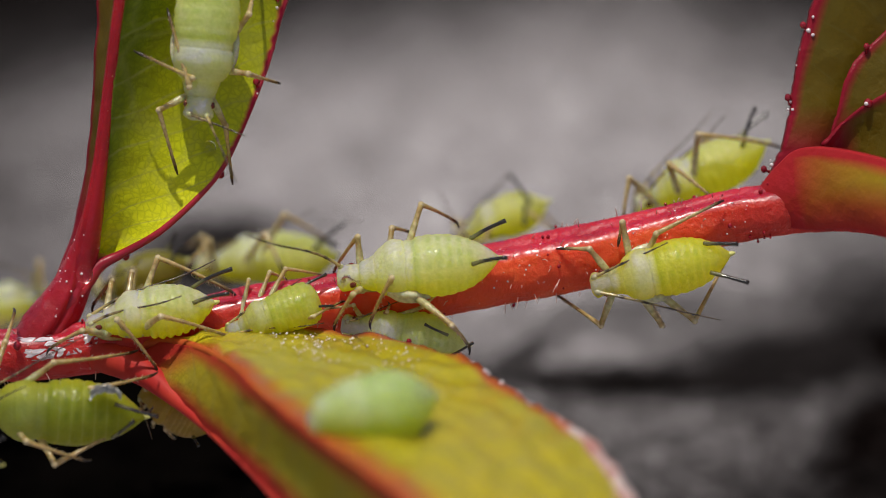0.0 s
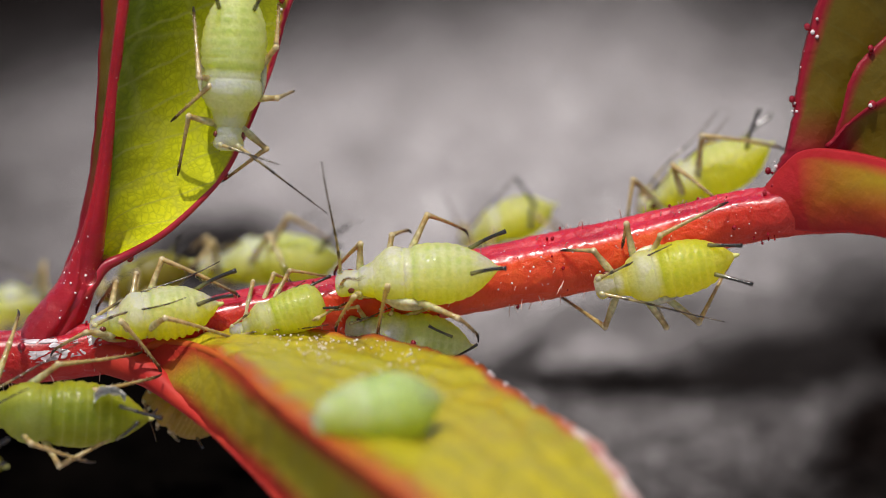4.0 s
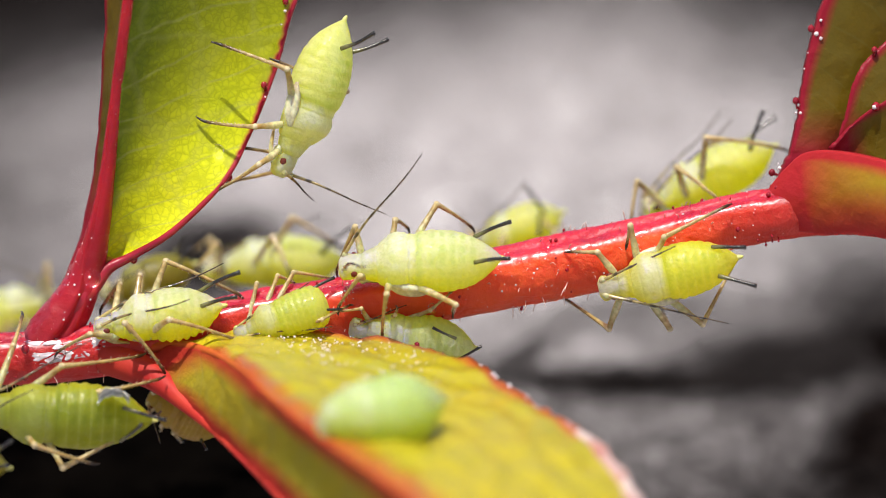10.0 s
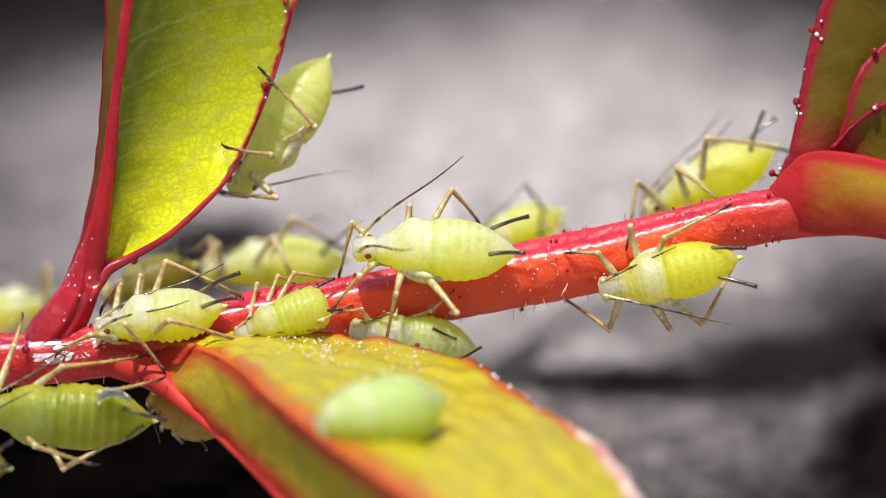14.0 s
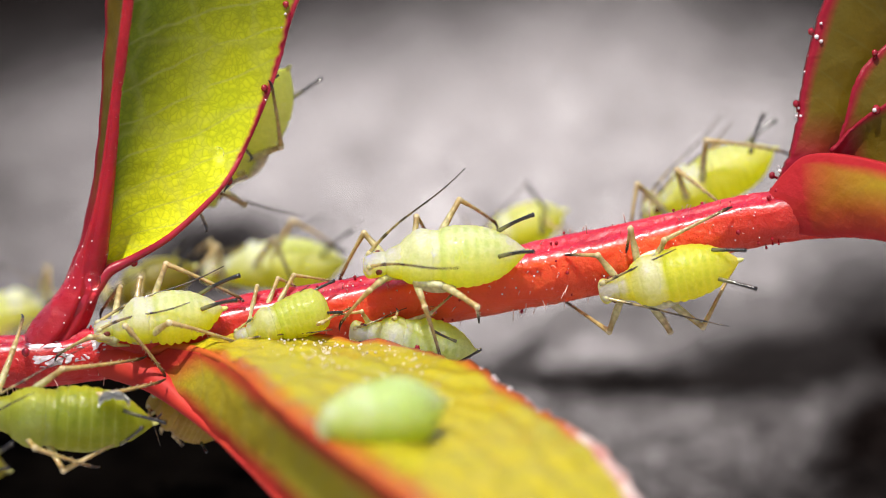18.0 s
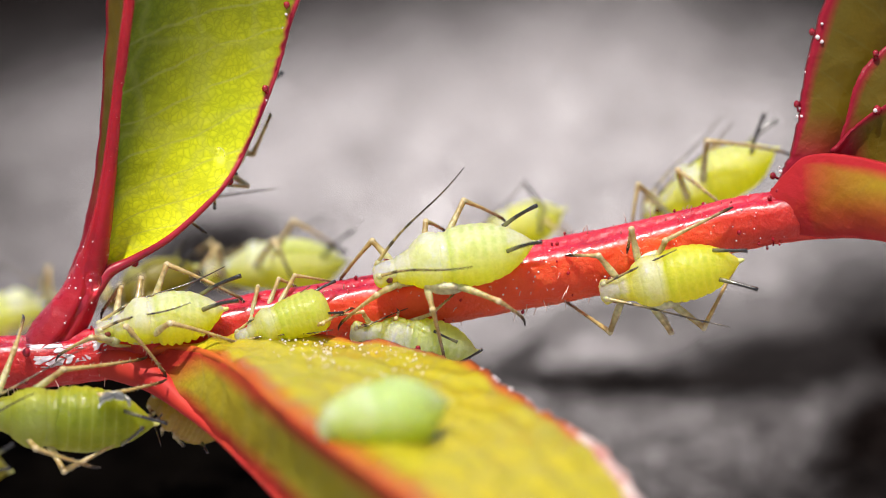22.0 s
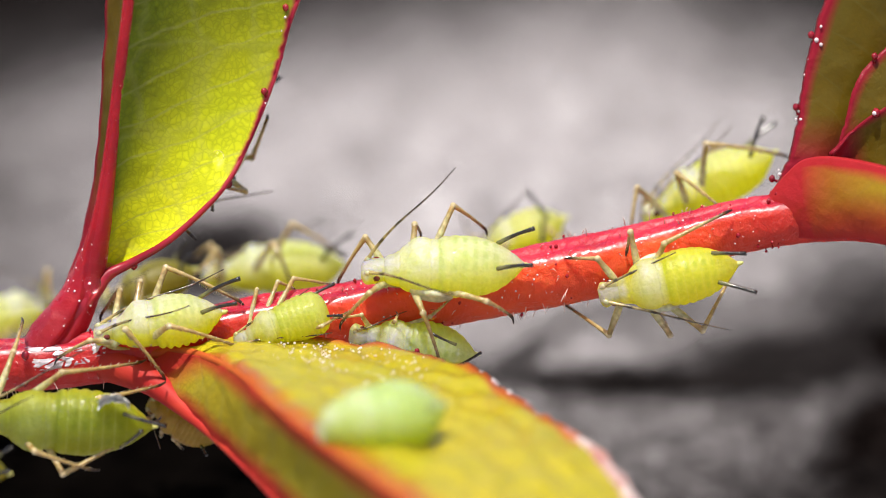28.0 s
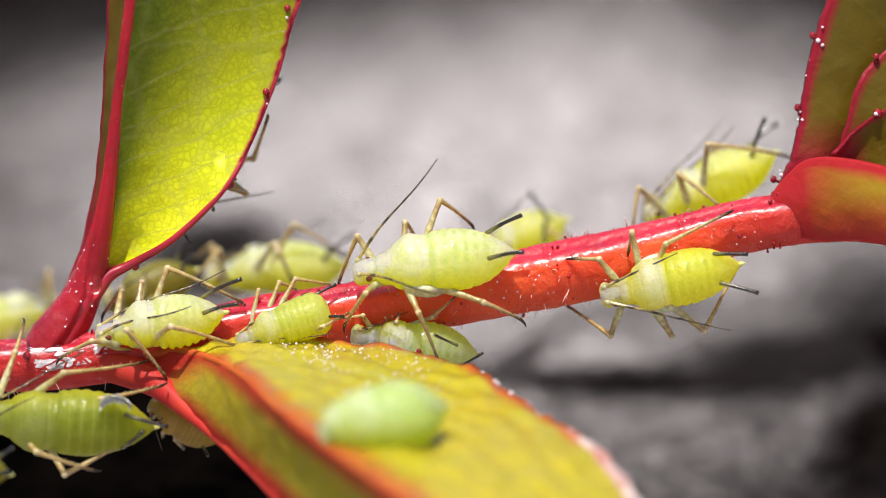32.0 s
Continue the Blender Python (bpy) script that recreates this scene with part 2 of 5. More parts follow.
# dark patches painted on the slab as shade and lens falloff: middle, half width, half depth (mm), slant, strength
DARK_PATCHES = [(1.40, 11.90, 0.70, 0.60, 1.60, 0.920), (3.84, 11.36, 3.35, 0.74, 0.08, 0.985), (7.09, 11.81, 2.59, 1.78, 0.13, 0.970),
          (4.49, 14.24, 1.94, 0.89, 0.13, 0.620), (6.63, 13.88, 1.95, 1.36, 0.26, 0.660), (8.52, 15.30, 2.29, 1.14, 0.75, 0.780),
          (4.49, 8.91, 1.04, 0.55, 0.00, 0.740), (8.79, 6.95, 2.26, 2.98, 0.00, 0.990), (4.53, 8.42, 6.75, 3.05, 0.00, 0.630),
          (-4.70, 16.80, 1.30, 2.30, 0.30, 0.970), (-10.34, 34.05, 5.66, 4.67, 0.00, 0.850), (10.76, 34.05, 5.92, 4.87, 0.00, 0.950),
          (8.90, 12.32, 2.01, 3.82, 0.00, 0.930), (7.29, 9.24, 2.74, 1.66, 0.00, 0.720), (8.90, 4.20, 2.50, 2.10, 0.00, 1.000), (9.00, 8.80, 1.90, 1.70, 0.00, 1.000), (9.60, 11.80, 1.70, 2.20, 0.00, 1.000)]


def slab_material():
    n = Nodes("weathered_stone")
    coarse = n.noise(45, 5, 0.55)
    fine = n.noise(900, 4, 0.6)
    stone_tone = n.ramp(coarse, [(0.25, (0.30, 0.285, 0.285)), (0.5, (0.39, 0.375, 0.372)), (0.75, (0.445, 0.425, 0.42))])
    grit = n.ramp(n.noise(7000, 3, 0.7), [(0.36, (0.12, 0.12, 0.12)), (0.5, (0.5, 0.5, 0.5)), (0.66, (0.95, 0.95, 0.95))])
    stone_tone = n.mix(0.8, stone_tone, grit, "OVERLAY")
    chips = n.ramp(n.noise(2600, 6, 0.75), [(0.38, (0.05, 0.05, 0.05)), (0.5, (0.45, 0.45, 0.45)), (0.62, (1, 1, 1))])
    stone_tone = n.mix(0.6, stone_tone, chips, "OVERLAY")
    stone_tone = n.mix(0.75, stone_tone, n.ramp(fine, [(0.3, (0.12, 0.11, 0.11)), (0.7, (0.6, 0.57, 0.57))]), "OVERLAY")
    # stone colour darkens outward from a pale middle: lens falloff painted in
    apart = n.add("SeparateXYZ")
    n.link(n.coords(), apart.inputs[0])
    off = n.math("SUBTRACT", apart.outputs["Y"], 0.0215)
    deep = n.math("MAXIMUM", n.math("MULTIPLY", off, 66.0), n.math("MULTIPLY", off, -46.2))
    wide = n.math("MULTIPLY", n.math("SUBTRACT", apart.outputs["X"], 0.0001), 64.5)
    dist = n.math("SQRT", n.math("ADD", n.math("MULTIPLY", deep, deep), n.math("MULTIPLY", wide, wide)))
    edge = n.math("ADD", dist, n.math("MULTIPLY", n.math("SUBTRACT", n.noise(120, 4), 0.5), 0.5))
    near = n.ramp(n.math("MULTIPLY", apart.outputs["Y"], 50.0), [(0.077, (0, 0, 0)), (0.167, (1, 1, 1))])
    wet_or_dim = n.ramp(n.math("MULTIPLY", n.math("MULTIPLY", edge, near), 0.25), [(0.085, (0, 0, 0)), (0.15, (0.5, 0.5, 0.5)), (0.205, (0.93, 0.93, 0.93)), (0.25, (1, 1, 1)), (0.45, (1, 1, 1)), (0.75, (0, 0, 0)), (1.0, (0, 0, 0))])
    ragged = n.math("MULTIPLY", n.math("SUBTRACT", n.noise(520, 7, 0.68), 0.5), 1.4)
    for x, y, half, depth, slant, strength in DARK_PATCHES:
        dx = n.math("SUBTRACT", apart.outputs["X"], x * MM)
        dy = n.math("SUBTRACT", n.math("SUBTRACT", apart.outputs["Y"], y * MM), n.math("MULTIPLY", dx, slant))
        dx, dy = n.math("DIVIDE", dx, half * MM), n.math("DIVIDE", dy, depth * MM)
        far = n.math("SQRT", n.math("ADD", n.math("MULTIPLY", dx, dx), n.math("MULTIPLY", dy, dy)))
        dim = n.ramp(n.math("MULTIPLY", n.math("ADD", far, ragged), 0.5), [(0.32, (1, 1, 1)), (0.53, (0.8, 0.8, 0.8)), (0.75, (0.3, 0.3, 0.3)), (1.0, (0, 0, 0))])
        wet_or_dim = n.math("MAXIMUM", wet_or_dim, n.math("MULTIPLY", dim, strength))
    n.base(n.mix(wet_or_dim, stone_tone, n.mix(1.0, stone_tone, (0.014, 0.011, 0.010), "MULTIPLY")), 0.95, 0.0)
    n.bump(n.mix(0.5, n.noise(600, 5), n.noise(3000, 4)), 0.8, 0.0004)
    return n.mat


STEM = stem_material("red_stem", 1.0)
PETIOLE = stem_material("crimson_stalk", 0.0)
# very bright yellow base: sunlight through the blade put into its colour
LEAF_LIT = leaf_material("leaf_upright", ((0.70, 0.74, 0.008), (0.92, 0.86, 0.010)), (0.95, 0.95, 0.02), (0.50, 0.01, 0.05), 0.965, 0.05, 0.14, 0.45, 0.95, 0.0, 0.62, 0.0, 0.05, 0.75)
LEAF_FOLD = leaf_material("leaf_folded", ((0.56, 0.50, 0.02), (0.70, 0.54, 0.02)), (0.80, 0.62, 0.03), (0.56, 0.12, 0.025), 0.93, 0.04, 0.2, 0.3, 0.0, 0.15, 0.55, 0.7, 0.45)
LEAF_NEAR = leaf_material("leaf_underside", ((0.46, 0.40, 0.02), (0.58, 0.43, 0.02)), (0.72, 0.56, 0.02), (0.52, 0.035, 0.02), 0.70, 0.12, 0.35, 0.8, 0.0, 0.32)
LEAF_BUD = leaf_material("leaf_young", ((0.105, 0.080, 0.004), (0.18, 0.115, 0.006)), (0.44, 0.25, 0.02), (0.36, 0.012, 0.03), 0.86, 0.26, 0.30, 0.4, 0.0, 0.0, 0.15, 0.0, 0.06)
LEAF_SHEATH = leaf_material("leaf_sheath", ((0.36, 0.30, 0.006), (0.44, 0.32, 0.008)), (0.62, 0.42, 0.02), (0.52, 0.022, 0.026), 0.74, 0.54, 0.24, 0.4, 0.0, 0.80, 0.2, 0.2, 0.02)
ORANGE_RIB = plain_material("orange_rib", (0.44, 0.018, 0.02), (0.54, 0.05, 0.025), 0.6, 900, 0.25)
FOLD_RIB = plain_material("fold_rib", (0.42, 0.055, 0.015), (0.52, 0.13, 0.02), 0.6, 900, 0.25)
RED_RIB = plain_material("red_rib", (0.27, 0.006, 0.022), (0.42, 0.018, 0.036), 0.3, 1500)
RED_GLAND = plain_material("red_gland", (0.20, 0.003, 0.012), (0.36, 0.008, 0.02), 0.12, 4000, 0.7)
SHEEN_RIM = plain_material("sheen_rim", (0.46, 0.20, 0.16), (0.72, 0.62, 0.58), 0.2, 1600, 0.8)
WAX_GLINT = plain_material("wax_glint", (0.46, 0.34, 0.38), (0.84, 0.78, 0.80), 0.22, 5000, 0.8)
HAIR = plain_material("pale_hair", (0.62, 0.36, 0.30), (0.78, 0.6, 0.5), 0.3)
WATER = water_material()
# opaque whitish beads: the glints of the dew are put into their colour
DEW = plain_material("dew_beads", (0.75, 0.62, 0.62), (0.9, 0.85, 0.85), 0.08, 3000, 0.9)
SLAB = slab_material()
SHADE_SHEET = plain_material("shade_sheet", (0.0006, 0.0005, 0.0005), (0.003, 0.0024, 0.002), 1.0, 900, 0.0)
SKIN_PALE = skin_material("skin_pale_green", (0.80, 0.89, 0.60), (0.90, 0.90, 0.08), (0.34, 0.56, 0.18), 0.9, 0.95, 0.45)
SKIN_MINT = skin_material("skin_mint", (0.74, 0.82, 0.42), (0.74, 0.78, 0.12), (0.40, 0.54, 0.14), 0.85, 0.9)
SKIN_MILKY = skin_material("skin_milky_green", (0.74, 0.82, 0.42), (0.90, 0.90, 0.34), (0.34, 0.54, 0.14), 0.85, 0.95, 0.42)
SKIN_YELLOW = skin_material("skin_yellow_green", (0.78, 0.80, 0.12), (0.92, 0.82, 0.015), (0.34, 0.52, 0.05), 0.9, 0.8, 0.45)
SKIN_LEMON = skin_material("skin_lemon", (0.88, 0.91, 0.48), (0.95, 0.89, 0.05), (0.60, 0.70, 0.12), 0.9, 0.9, 0.5)
SKIN_GREEN = skin_material("skin_fresh_green", (0.66, 0.76, 0.20), (0.80, 0.80, 0.03), (0.28, 0.50, 0.07), 0.9, 0.45, 0.45)
# green skin darkened: the stem's shade and lens falloff are in its colour
SKIN_DIMMED = skin_material("skin_dimmed_green", (0.26, 0.31, 0.035), (0.44, 0.42, 0.03), (0.07, 0.16, 0.006), 0.8, 0.12)
SKIN_RIDER = skin_material("skin_soft_green", (0.58, 0.74, 0.40), (0.58, 0.68, 0.09), (0.42, 0.60, 0.18), 0.9, 0.3)
SKIN_DULL = skin_material("skin_dull_yellow", (0.78, 0.84, 0.42), (0.80, 0.72, 0.08), (0.46, 0.50, 0.12), 0.8, 0.8)
# brownish olive skin with the shade around these aphids put into its colour
SKIN_SHADED = skin_material("skin_shaded", (0.24, 0.20, 0.04), (0.24, 0.16, 0.02), (0.12, 0.11, 0.02), 0.7, 0.1)
SKIN_HUSK = skin_material("skin_brown_husk", (0.50, 0.30, 0.10), (0.44, 0.24, 0.07), (0.30, 0.14, 0.04), 0.8, 0.0)
FEMUR = limb_material("femur_amber", (0.78, 0.74, 0.42), (0.60, 0.44, 0.18), 0.50, 0.2, 0.6, 0, 0.35)
TIBIA = limb_material("tibia_amber", (0.58, 0.43, 0.18), (0.15, 0.09, 0.035), 0.58, 0.2, 0.4, 0, 0.2)
COXA = limb_material("coxa_pale", (0.74, 0.74, 0.40), (0.70, 0.66, 0.30), 0.6, 0.35, 0.7, 0, 0.3)
KNEE = plain_material("knee_glossy", (0.50, 0.36, 0.14), (0.80, 0.68, 0.42), 0.07, 5000, 1.0)
BRISTLE = plain_material("bristle_pale", (0.62, 0.48, 0.26), (0.86, 0.78, 0.60), 0.15, 4000, 0.8)
PAD = limb_material("wing_pad_grey", (0.72, 0.70, 0.46), (0.48, 0.42, 0.28), 0.5, 0.3, 0.5)
TARSUS = plain_material("tarsus_dark", (0.015, 0.010, 0.008), (0.05, 0.03, 0.02), 0.3)
FEELER = limb_material("feeler_brown", (0.46, 0.35, 0.13), (0.075, 0.050, 0.030), 0.15, 0.14, 0.1, 5)
PIPE = limb_material("cornicle_dark", (0.16, 0.15, 0.05), (0.022, 0.018, 0.014), 0.15, 0.25, 0.1)
CAUDA = plain_material("cauda_pale", (0.60, 0.60, 0.14), (0.70, 0.68, 0.22), 0.4)
CAST = plain_material("cast_skin", (0.80, 0.80, 0.72), (0.9, 0.9, 0.86), 0.35, 3000)
EYE = plain_material("eye_red", (0.10, 0.012, 0.008), (0.20, 0.03, 0.015), 0.12, 8000, 0.7)


# ---- mesh helpers ----
def part(name, bm, material, parent, label=""):
    """Link a bmesh as one mesh object under a thing or a part."""
    mesh = bpy.data.meshes.new(name)
    bm.to_mesh(mesh)
    bm.free()
    mesh.materials.append(material)
    for p in mesh.polygons:
        p.use_smooth = True
    ob = new(name, mesh)
    ob.parent = parent
    return tagged(ob, label)


def curve_through(points, count):
    """A smooth line of count points through the given ones (numbers may be of any length)."""
    pts = [np.array(p, float) for p in points]
    pts = [2 * pts[0] - pts[1], *pts, 2 * pts[-1] - pts[-2]]
    out = []
    for i in range(count):
        t = i / (count - 1) * (len(pts) - 3)
        k = min(int(t), len(pts) - 4)
        f = t - k
        a, b, c, d = pts[k:k + 4]
        out.append(0.5 * (2 * b + (c - a) * f + (2 * a - 5 * b + 4 * c - d) * f * f + (3 * b - a - 3 * c + d) * f ** 3))
    return out


def sweep(bm, line, radii, sides=12, shape=None, up=(0, 0, 1)):
    """A tube along line (mm), radii in mm; shape(angle, s) swells its section. Adds u, v."""
    uv = bm.loops.layers.uv.verify()
    rings, n = [], len(line)
    line = [Vector(p) for p in line]
    for i, p in enumerate(line):
        ahead = (line[min(i + 1, n - 1)] - line[max(i - 1, 0)]).normalized()
        side = ahead.cross(Vector(up))
        if side.length < 1e-4:
            side = ahead.cross(Vector((1, 0, 0.3)))
        side.normalize()
        top = side.cross(ahead)
        ring = []
        for j in range(sides):
            a = 2 * math.pi * j / sides
            r = radii[i] * (shape(a, i / (n - 1)) if shape else 1.0)
            ring.append(bm.verts.new((p + (side * math.cos(a) + top * math.sin(a)) * r) * MM))
        rings.append(ring)
    for i in range(n - 1):
        for j in range(sides):
            k = (j + 1) % sides
            f = bm.faces.new((rings[i][j], rings[i][k], rings[i + 1][k], rings[i + 1][j]))
            for loop, (a, b) in zip(f.loops, ((i, j), (i, j + 1), (i + 1, j + 1), (i + 1, j))):
                loop[uv].uv = (b / sides, a / (n - 1))
    for ring, s, turn in ((rings[0], 0.0, -1), (rings[-1], 1.0, 1)):
        f = bm.faces.new(ring if turn < 0 else list(reversed(ring)))
        for loop in f.loops:
            loop[uv].uv = (0.5, s)
    bmesh.ops.recalc_face_normals(bm, faces=bm.faces)
    return bm


def tube(points, radii, count=24, sides=12, shape=None, up=(0, 0, 1)):
    line = curve_through(points, count)
    thick = [float(r[0]) for r in curve_through([(r,) for r in radii], count)]
    return sweep(bmesh.new(), line, thick, sides, shape, up)


def blob(centre, size, rough=0.0, detail=2):
    """A rounded lump (mm), a little uneven."""
    bm = bmesh.new()
    bmesh.ops.create_icosphere(bm, subdivisions=detail, radius=1.0)
    for v in bm.verts:
        k = 1 + rough * noise.noise(v.co * 2.3 + Vector(centre))
        v.co = (Vector(centre) + Vector((v.co.x * size[0], v.co.y * size[1], v.co.z * size[2])) * k) * MM
    return bm


def blade(inner, outer, across=28, along=70, bulge=0.0, pucker=0.03, thick=0.10, teeth=0.0):
    """A leaf half between its midrib and its margin, two skins and a rim, with u, v."""
    a, b = curve_through(inner, along), curve_through(outer, along)
    bm = bmesh.new()
    uv = bm.loops.layers.uv.verify()
    grid = []
    for i in range(along):
        row = []
        p, q = Vector(a[i]), Vector(b[i])
        ahead = Vector(b[min(i + 1, along - 1)]) - Vector(b[max(i - 1, 0)])
        face = (q - p).cross(ahead)
        face = face.normalized() if face.length > 1e-6 else Vector((0, -1, 0))
        for j in range(across):
            s = j / (across - 1)
            c = p.lerp(q, s)
            c += face * (bulge * math.sin(math.pi * s) + pucker * noise.noise(c * 2.2) + 0.4 * pucker * noise.noise(c * 6.0))
            if teeth and s > 0.8:
                c += (q - p).normalized() * teeth * noise.noise(Vector((i * 0.45, 3.0, 0.0))) * (s - 0.8) / 0.2
            row.append((c, face))
        grid.append(row)
    top = [[bm.verts.new((c + f * thick * 0.5) * MM) for c, f in row] for row in grid]
    low = [[bm.verts.new((c - f * thick * 0.5) * MM) for c, f in row] for row in grid]

    def quad(v4, c4):
        f = bm.faces.new(v4)
        for loop, (i, j) in zip(f.loops, c4):
            loop[uv].uv = (j / (across - 1), i / (along - 1))

    for i in range(along - 1):
        for j in range(across - 1):
            c4 = ((i, j), (i, j + 1), (i + 1, j + 1), (i + 1, j))
            quad([top[x][y] for x, y in c4], c4)
            quad([low[x][y] for x, y in reversed(c4)], tuple(reversed(c4)))
        for j in (0, across - 1):
            c4 = ((i, j), (i + 1, j))
            quad([top[i][j], top[i + 1][j], low[i + 1][j], low[i][j]], (c4[0], c4[1], c4[1], c4[0]))
    for i in (0, along - 1):
        for j in range(across - 1):
            quad([top[i][j], top[i][j + 1], low[i][j + 1], low[i][j]], ((i, j), (i, j + 1), (i, j + 1), (i, j)))
    bmesh.ops.recalc_face_normals(bm, faces=bm.faces)
    return bm


# ---- the ground: one stone slab out to the horizon ----
def ground():
    spread = [math.sinh(k / 60 * 9.0) / math.sinh(9.0) * 60.0 for k in range(-60, 61)]
    bm = bmesh.new()
    rows = []
    for y in spread:
        rows.append([bm.verts.new((x, y + 0.03, 0.0009 * noise.noise(Vector((x * 90, y * 90, 0))) + 0.0004 * noise.noise(Vector((x * 300, y * 300, 5))) - 0.0006)) for x in spread])
    for i in range(120):
        for j in range(120):
            bm.faces.new((rows[i][j], rows[i][j + 1], rows[i + 1][j + 1], rows[i + 1][j]))
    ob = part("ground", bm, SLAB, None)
    return tagged(ob, "grey weathered stone slab, pale in the middle, shade painted into its colour", "ground", kind="structure")


ground()


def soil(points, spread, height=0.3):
    """A low, ragged near-black sheet on the slab, added for shade: places and half widths in mm."""
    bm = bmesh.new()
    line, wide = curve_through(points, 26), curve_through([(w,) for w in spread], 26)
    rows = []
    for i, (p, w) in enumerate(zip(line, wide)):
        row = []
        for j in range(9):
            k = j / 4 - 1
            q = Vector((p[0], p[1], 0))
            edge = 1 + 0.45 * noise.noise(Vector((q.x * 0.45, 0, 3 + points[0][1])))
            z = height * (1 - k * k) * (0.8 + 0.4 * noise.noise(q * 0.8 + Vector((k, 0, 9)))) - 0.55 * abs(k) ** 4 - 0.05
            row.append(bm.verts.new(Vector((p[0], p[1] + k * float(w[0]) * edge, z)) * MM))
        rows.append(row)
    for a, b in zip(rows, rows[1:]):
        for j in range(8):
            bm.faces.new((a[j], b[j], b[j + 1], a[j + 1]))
    ob = part("soil", bm, SHADE_SHEET, None)
    return tagged(ob, "near-black sheet on the grey slab standing in for shade", "soil", kind="stuff")


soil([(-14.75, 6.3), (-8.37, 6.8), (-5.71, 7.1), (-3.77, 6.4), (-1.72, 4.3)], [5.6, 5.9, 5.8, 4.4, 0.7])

# ---- the rose shoot ----
THINGS = {}


def thing(name, local, label, category, group=""):
    """A top-level Empty at a pose on the sprig."""
    ob = tagged(new(name), label, category, group)
    ob.empty_display_size = 0.0005
    ob.matrix_basis = SPRIG @ local
    THINGS[ob] = local
    return ob


shoot = thing("rose_shoot", Matrix.Identity(4), "young red rose stem with red-edged green leaves, beaded with droplets", "plant")


def ridged(a, s):
    """The stem's section: two ridges along its upper front."""
    wander = 0.06 * noise.noise(Vector((s * 9, 0, 4)))
    a = a if a < 4.7 else a - 2 * math.pi
    return (1 + 0.055 * math.exp(-((a - 0.46 - wander) / 0.27) ** 4) - 0.055 * math.exp(-((a - 0.92 - wander) / 0.2) ** 2) + 0.055 * math.exp(-((a - 1.35) / 0.24) ** 2)
            + 0.026 * noise.noise(Vector((a * 2, s * 40, 0))) + 0.030 * noise.noise(Vector((a * 8, s * 150, 0))))


def stalked(a, s):
    """The leaf stalk's section: a groove along its front, sharp beside the leaf."""
    a = a if a < math.pi else a - 2 * math.pi
    wander = 0.12 * noise.noise(Vector((s * 7, 0, 8)))
    return (1 - 0.16 * math.exp(-((a + 0.55 + wander) / 0.13) ** 2) + 0.06 * math.exp(-((a + 0.25 + wander) / 0.16) ** 2) + 0.05 * noise.noise(Vector((a * 2, s * 30, 2)))
            + 0.018 * noise.noise(Vector((a * 6, s * 90, 5))))


FOLD_IN = [(-4.818, -0.550, -1.702), (-4.074, -1.361, -1.809), (-3.467, -3.135, -2.094), (-2.766, -5.163, -2.631), (-1.971, -6.853, -3.196), (-1.248, -8.205, -3.643), (-0.498, -9.388, -4.158), (0.328, -10.571, -5.007)]
FOLD_OUT = [(-4.027, -0.400, -1.615), (-3.430, -0.350, -1.516), (-2.233, -0.400, -1.545), (-0.934, -0.854, -1.648), (0.354, -1.952, -1.938), (1.177, -3.304, -2.421), (2.634, -5.501, -3.378), (3.706, -7.698, -4.857)]
FOLD_BULGE = -0.06


